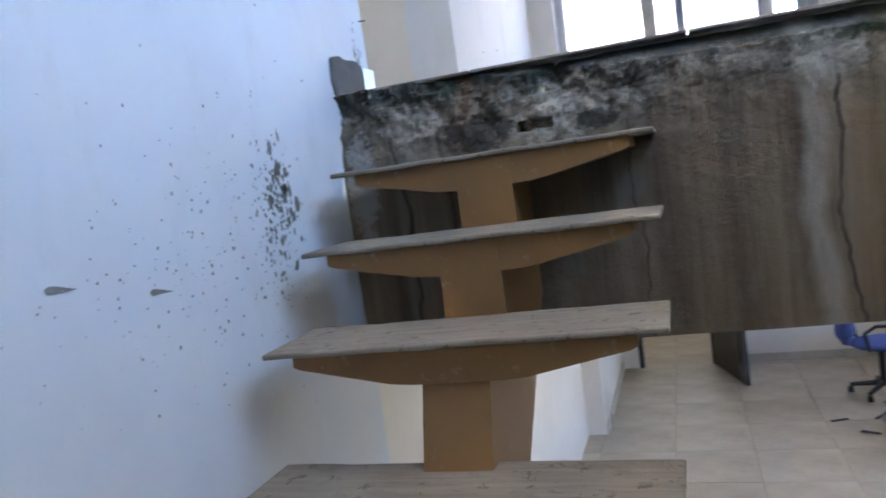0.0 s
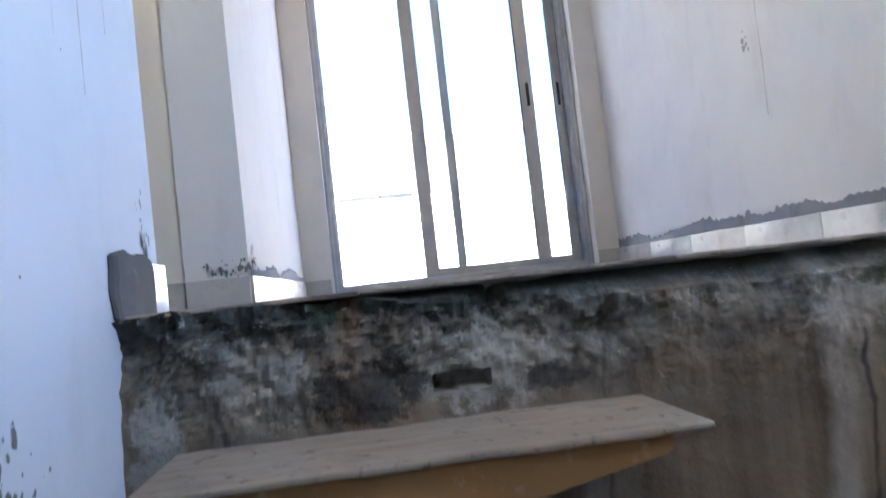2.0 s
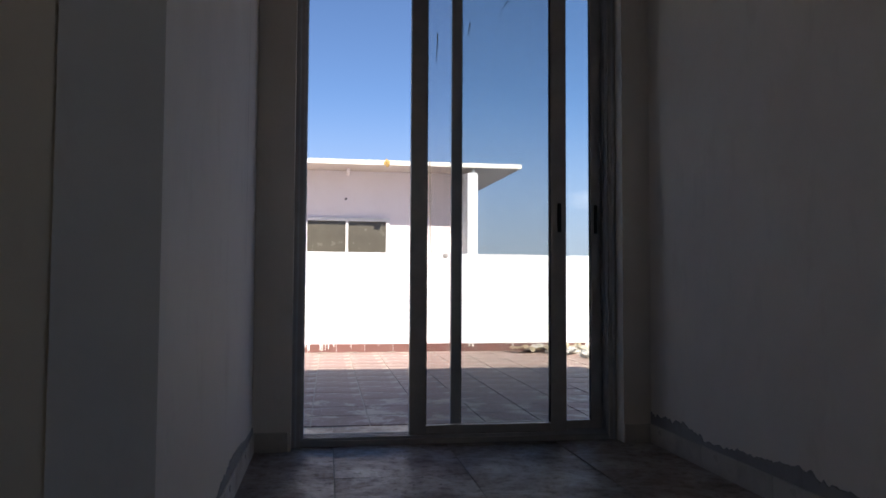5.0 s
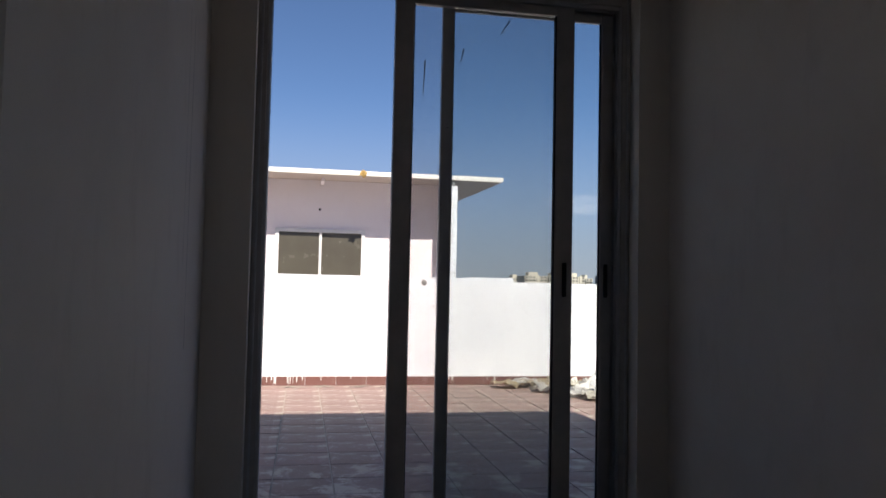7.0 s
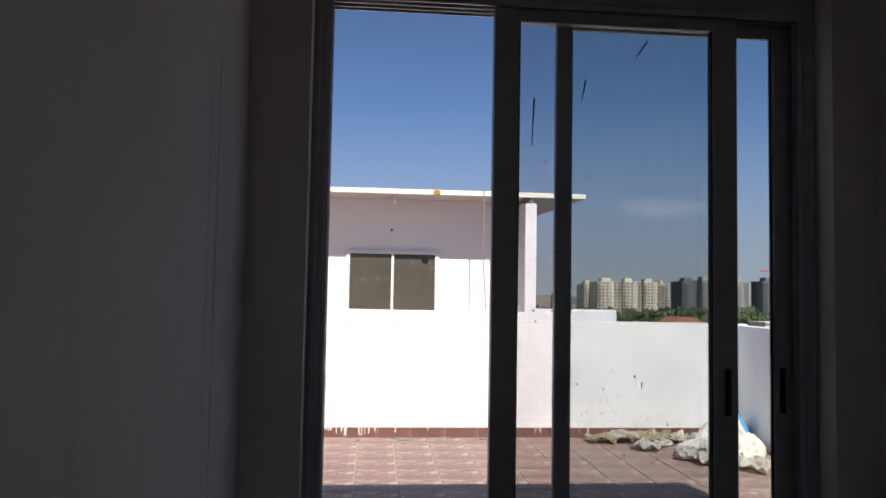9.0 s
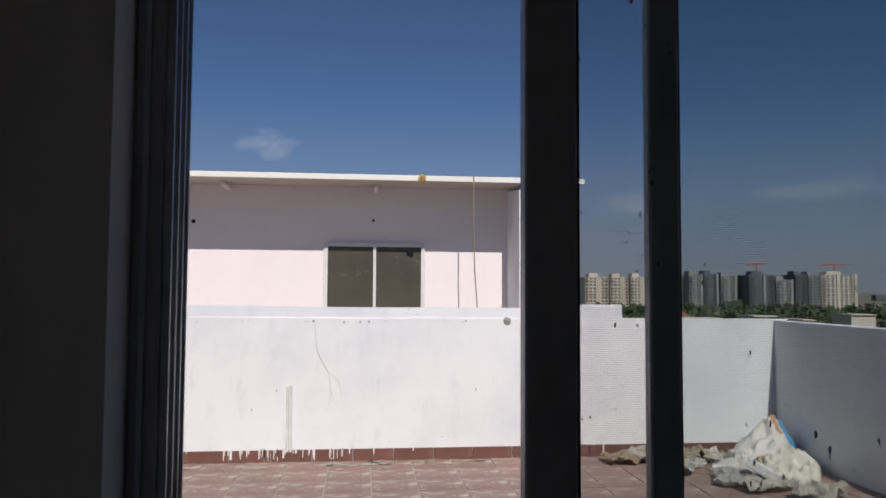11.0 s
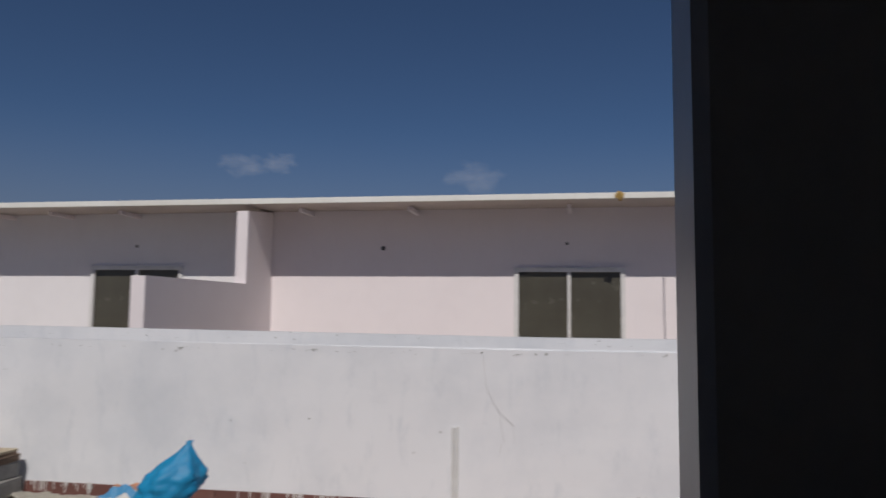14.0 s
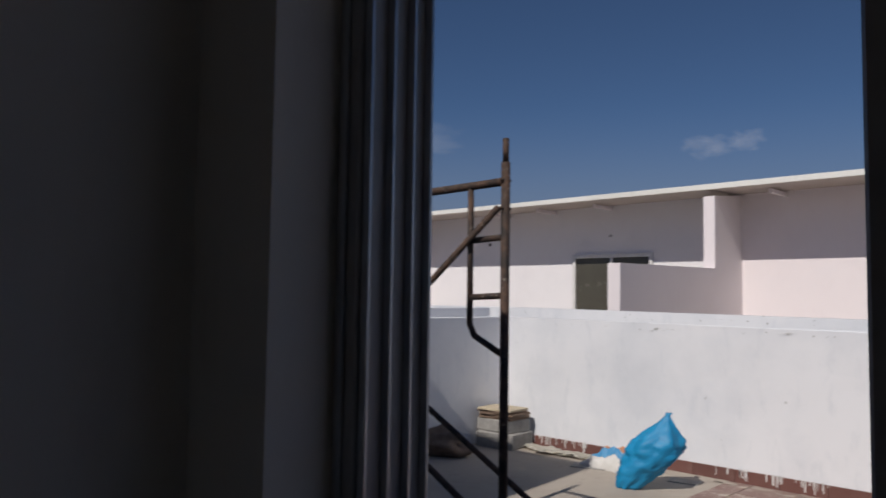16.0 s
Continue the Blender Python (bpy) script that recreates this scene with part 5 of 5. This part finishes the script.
crack("wall_crack", [(-0.12, 1.27), (-0.10, 1.02), (-0.02, 0.86), (0.02, 0.80), (0.04, 0.60), (0.0, 0.45)], PY - 0.008, 0.0011, "hairline crack in the white parapet plaster")
crack("wall_crack", [(0.04, 0.80), (0.12, 0.72), (0.13, 0.55)], PY - 0.008, 0.0009, "hairline crack in the white parapet plaster")
splatter("mould_flecks", (0, PY - 0.006, 0), (1, 0, 0), (0, 0, 1), (0, -1, 0), 60, (-1.2, 1.285), (1.9, 0.008), 0.009, SPLASH, "dark mould flecks along the parapet's upper edge", 14, 0.8)
splatter("wall_flecks", (0, PY - 0.006, 0), (1, 0, 0), (0, 0, 1), (0, -1, 0), 22, (0.5, 0.5), (2.4, 0.3), 0.005, SPLASH, "small dark flecks on the white parapet", 15, 1.6)
splatter("screen_splashes", (0, -0.0035, 0), (1, 0, 0), (0, 0, 1), (0, -1, 0), 95, (1.14, 1.12), (0.17, 0.15), 0.003, SPLASH, "dark splashes dried on the insect screen", 16, 2.4)
splatter("coping_flecks", (0, 7.248, 0), (1, 0, 0), (0, 0, 1), (0, -1, 0), 30, (-1.8, 1.345), (2.0, 0.02), 0.010, SPLASH, "dark mould flecks on the coping", 17, 0.8)

# marks on the stair wall and the pilaster
mark("drip_stain", [(-3.93, 0.40 + 0.035 * i) for i in range(8)], 0.0022, SX, 1, FAINT, "thin grey drip on the stair wall")
mark("drip_stain", [(-4.05, 0.47 + 0.05 * i) for i in range(10)], 0.0013, SX, 1, CRACK, "faint drip on the stair wall")
mark("drip_stain", [(-3.79, 0.56 + 0.02 * i) for i in range(5)], 0.003, SX, 1, CRACK, "short grey drip on the stair wall")
for y, z in ((-5.12, -0.41), (-4.87, -0.46), (-5.40, -0.43)):
    bm = bmesh.new()
    bm.faces.new([bm.verts.new((SX + 0.003, y + a, z + b)) for a, b in ((-0.022, 0.004), (-0.014, 0.009), (0.0, 0.008), (0.05, -0.006), (0.0, -0.004), (-0.016, -0.004))])
    single("mortar_splash", bm, SPLASH, "elongated grey mortar splash on the stair wall", "splatter", "mortar splashes")
splatter("corner_stain", (0, -2.422, 0), (1, 0, 0), (0, 0, 1), (0, -1, 0), 40, (-0.33, 0.135), (0.05, 0.02), 0.007, SPLASH, "dark stain at the foot of the pilaster", 23, 1.6)
splatter("corner_stain", (LX, 0, 0), (0, 1, 0), (0, 0, 1), (1, 0, 0), 50, (-2.34, 0.17), (0.05, 0.035), 0.008, SPLASH, "dark stain rising above the skirting corner", 24, 1.8)
splatter("patch_stain", (SX, 0, 0), (0, 1, 0), (0, 0, 1), (1, 0, 0), 40, (-3.66, 0.14), (0.02, 0.05), 0.006, SPLASH, "dark stain above the cement patch", 25, 2.0)
splatter("floor_grit", (0, 0, 0.0005), (1, 0, 0), (0, 1, 0), (0, 0, 1), 460, (0.9, -2.3), (0.75, 1.0), 0.008, GRIME, "dark grit and mortar crumbs on the hall floor", 26)

# streaks on the insect screen
for x0, z0, x1, z1 in ((0.738, 2.345, 0.731, 2.17), (1.164, 2.578, 1.118, 2.508), (0.93, 2.42, 0.915, 2.34)):
    bm = bmesh.new()
    tube(bm, (x0, -0.006, z0), (x1, -0.006, z1), 0.004, 5, 0.0015)
    single("screen_streak", bm, GRIME, "dark dried streak on the insect screen", "stain", "screen streaks")
splatter("screen_dirt", (0, -0.0035, 0), (1, 0, 0), (0, 0, 1), (0, -1, 0), 60, (0.78, 1.6), (0.05, 0.35), 0.003, GRIME, "small dirt clots caught in the insect screen", 18, 1.8)

splatter("dust_patches", (0, 0, TZ + 0.0016), (1, 0, 0), (0, 1, 0), (0, 0, 1), 60, (-0.3, 5.68), (2.0, 0.05), 0.11, SCREED, "pale mortar dust along the foot of the parapet", 41, 0.35)
splatter("dust_patches", (0, 0, TZ + 0.0016), (1, 0, 0), (0, 1, 0), (0, 0, 1), 90, (0.3, 5.2), (2.0, 0.45), 0.035, SCREED, "pale mortar crumbs scattered on the terrace tiles", 42, 0.7)

# ---------------------------------------------------------------- clouds
def cloud_material():
    """A soft puff, dense low in its middle, torn towards the rim; each cloud its own."""
    n = Nodes("thin_cloud")
    shift = n.t.nodes.new("ShaderNodeCombineXYZ")
    n.put(shift.inputs[0], n.math("MULTIPLY", n.rand(), 37.0))
    move = n.t.nodes.new("ShaderNodeVectorMath")
    n.put(move.inputs[0], n.co)
    n.put(move.inputs[1], shift.outputs[0])
    f = n.noise(1.7, 6, 0.58, move.outputs[0], 0.2)
    x, z = n.axis(0), n.axis(2)
    r = n.math("ADD", n.math("POWER", n.math("ABSOLUTE", x), 2.0), n.math("POWER", n.math("ABSOLUTE", n.math("ADD", z, 0.15)), 2.0))
    body = n.math("SUBTRACT", n.ramp(f, 0.25, 0.75), n.ramp(r, 0.05, 0.8, 0.0, 1.0))
    n.done((0.8, 0.79, 0.80), 1.0)
    n.put(n.b.inputs["Alpha"], n.ramp(body, -0.05, 0.95, 0.0, 0.19))
    return n.m


CLOUD = cloud_material()
for bearing, el, w, h in ((-7.1, 11.0, 3.4, 1.9), (-22.0, 11.6, 1.8, 1.3), (-24.6, 11.3, 2.6, 1.4), (-47.0, 12.3, 6.5, 2.2), (21.5, 6.6, 6.0, 1.2), (33.0, 7.2, 6.0, 1.4)):
    d = 1500.0
    b, e = radians(bearing), radians(el)
    bm = bmesh.new()
    bm.faces.new([bm.verts.new(v) for v in ((-1, 0, -1), (1, 0, -1), (1, 0, 1), (-1, 0, 1))])
    c = single("cloud", bm, CLOUD, "small thin white cloud low in the sky", "cloud", "clouds")
    c["kind"] = "structure"
    c.matrix_world = Matrix.Translation((d * math.sin(b), d * math.cos(b), 1.4 + d * math.tan(e))) @ pose(0, 0, 0, 0, 0, -bearing) @ Matrix.Diagonal((d * math.tan(radians(w)), 1, d * math.tan(radians(h)), 1))
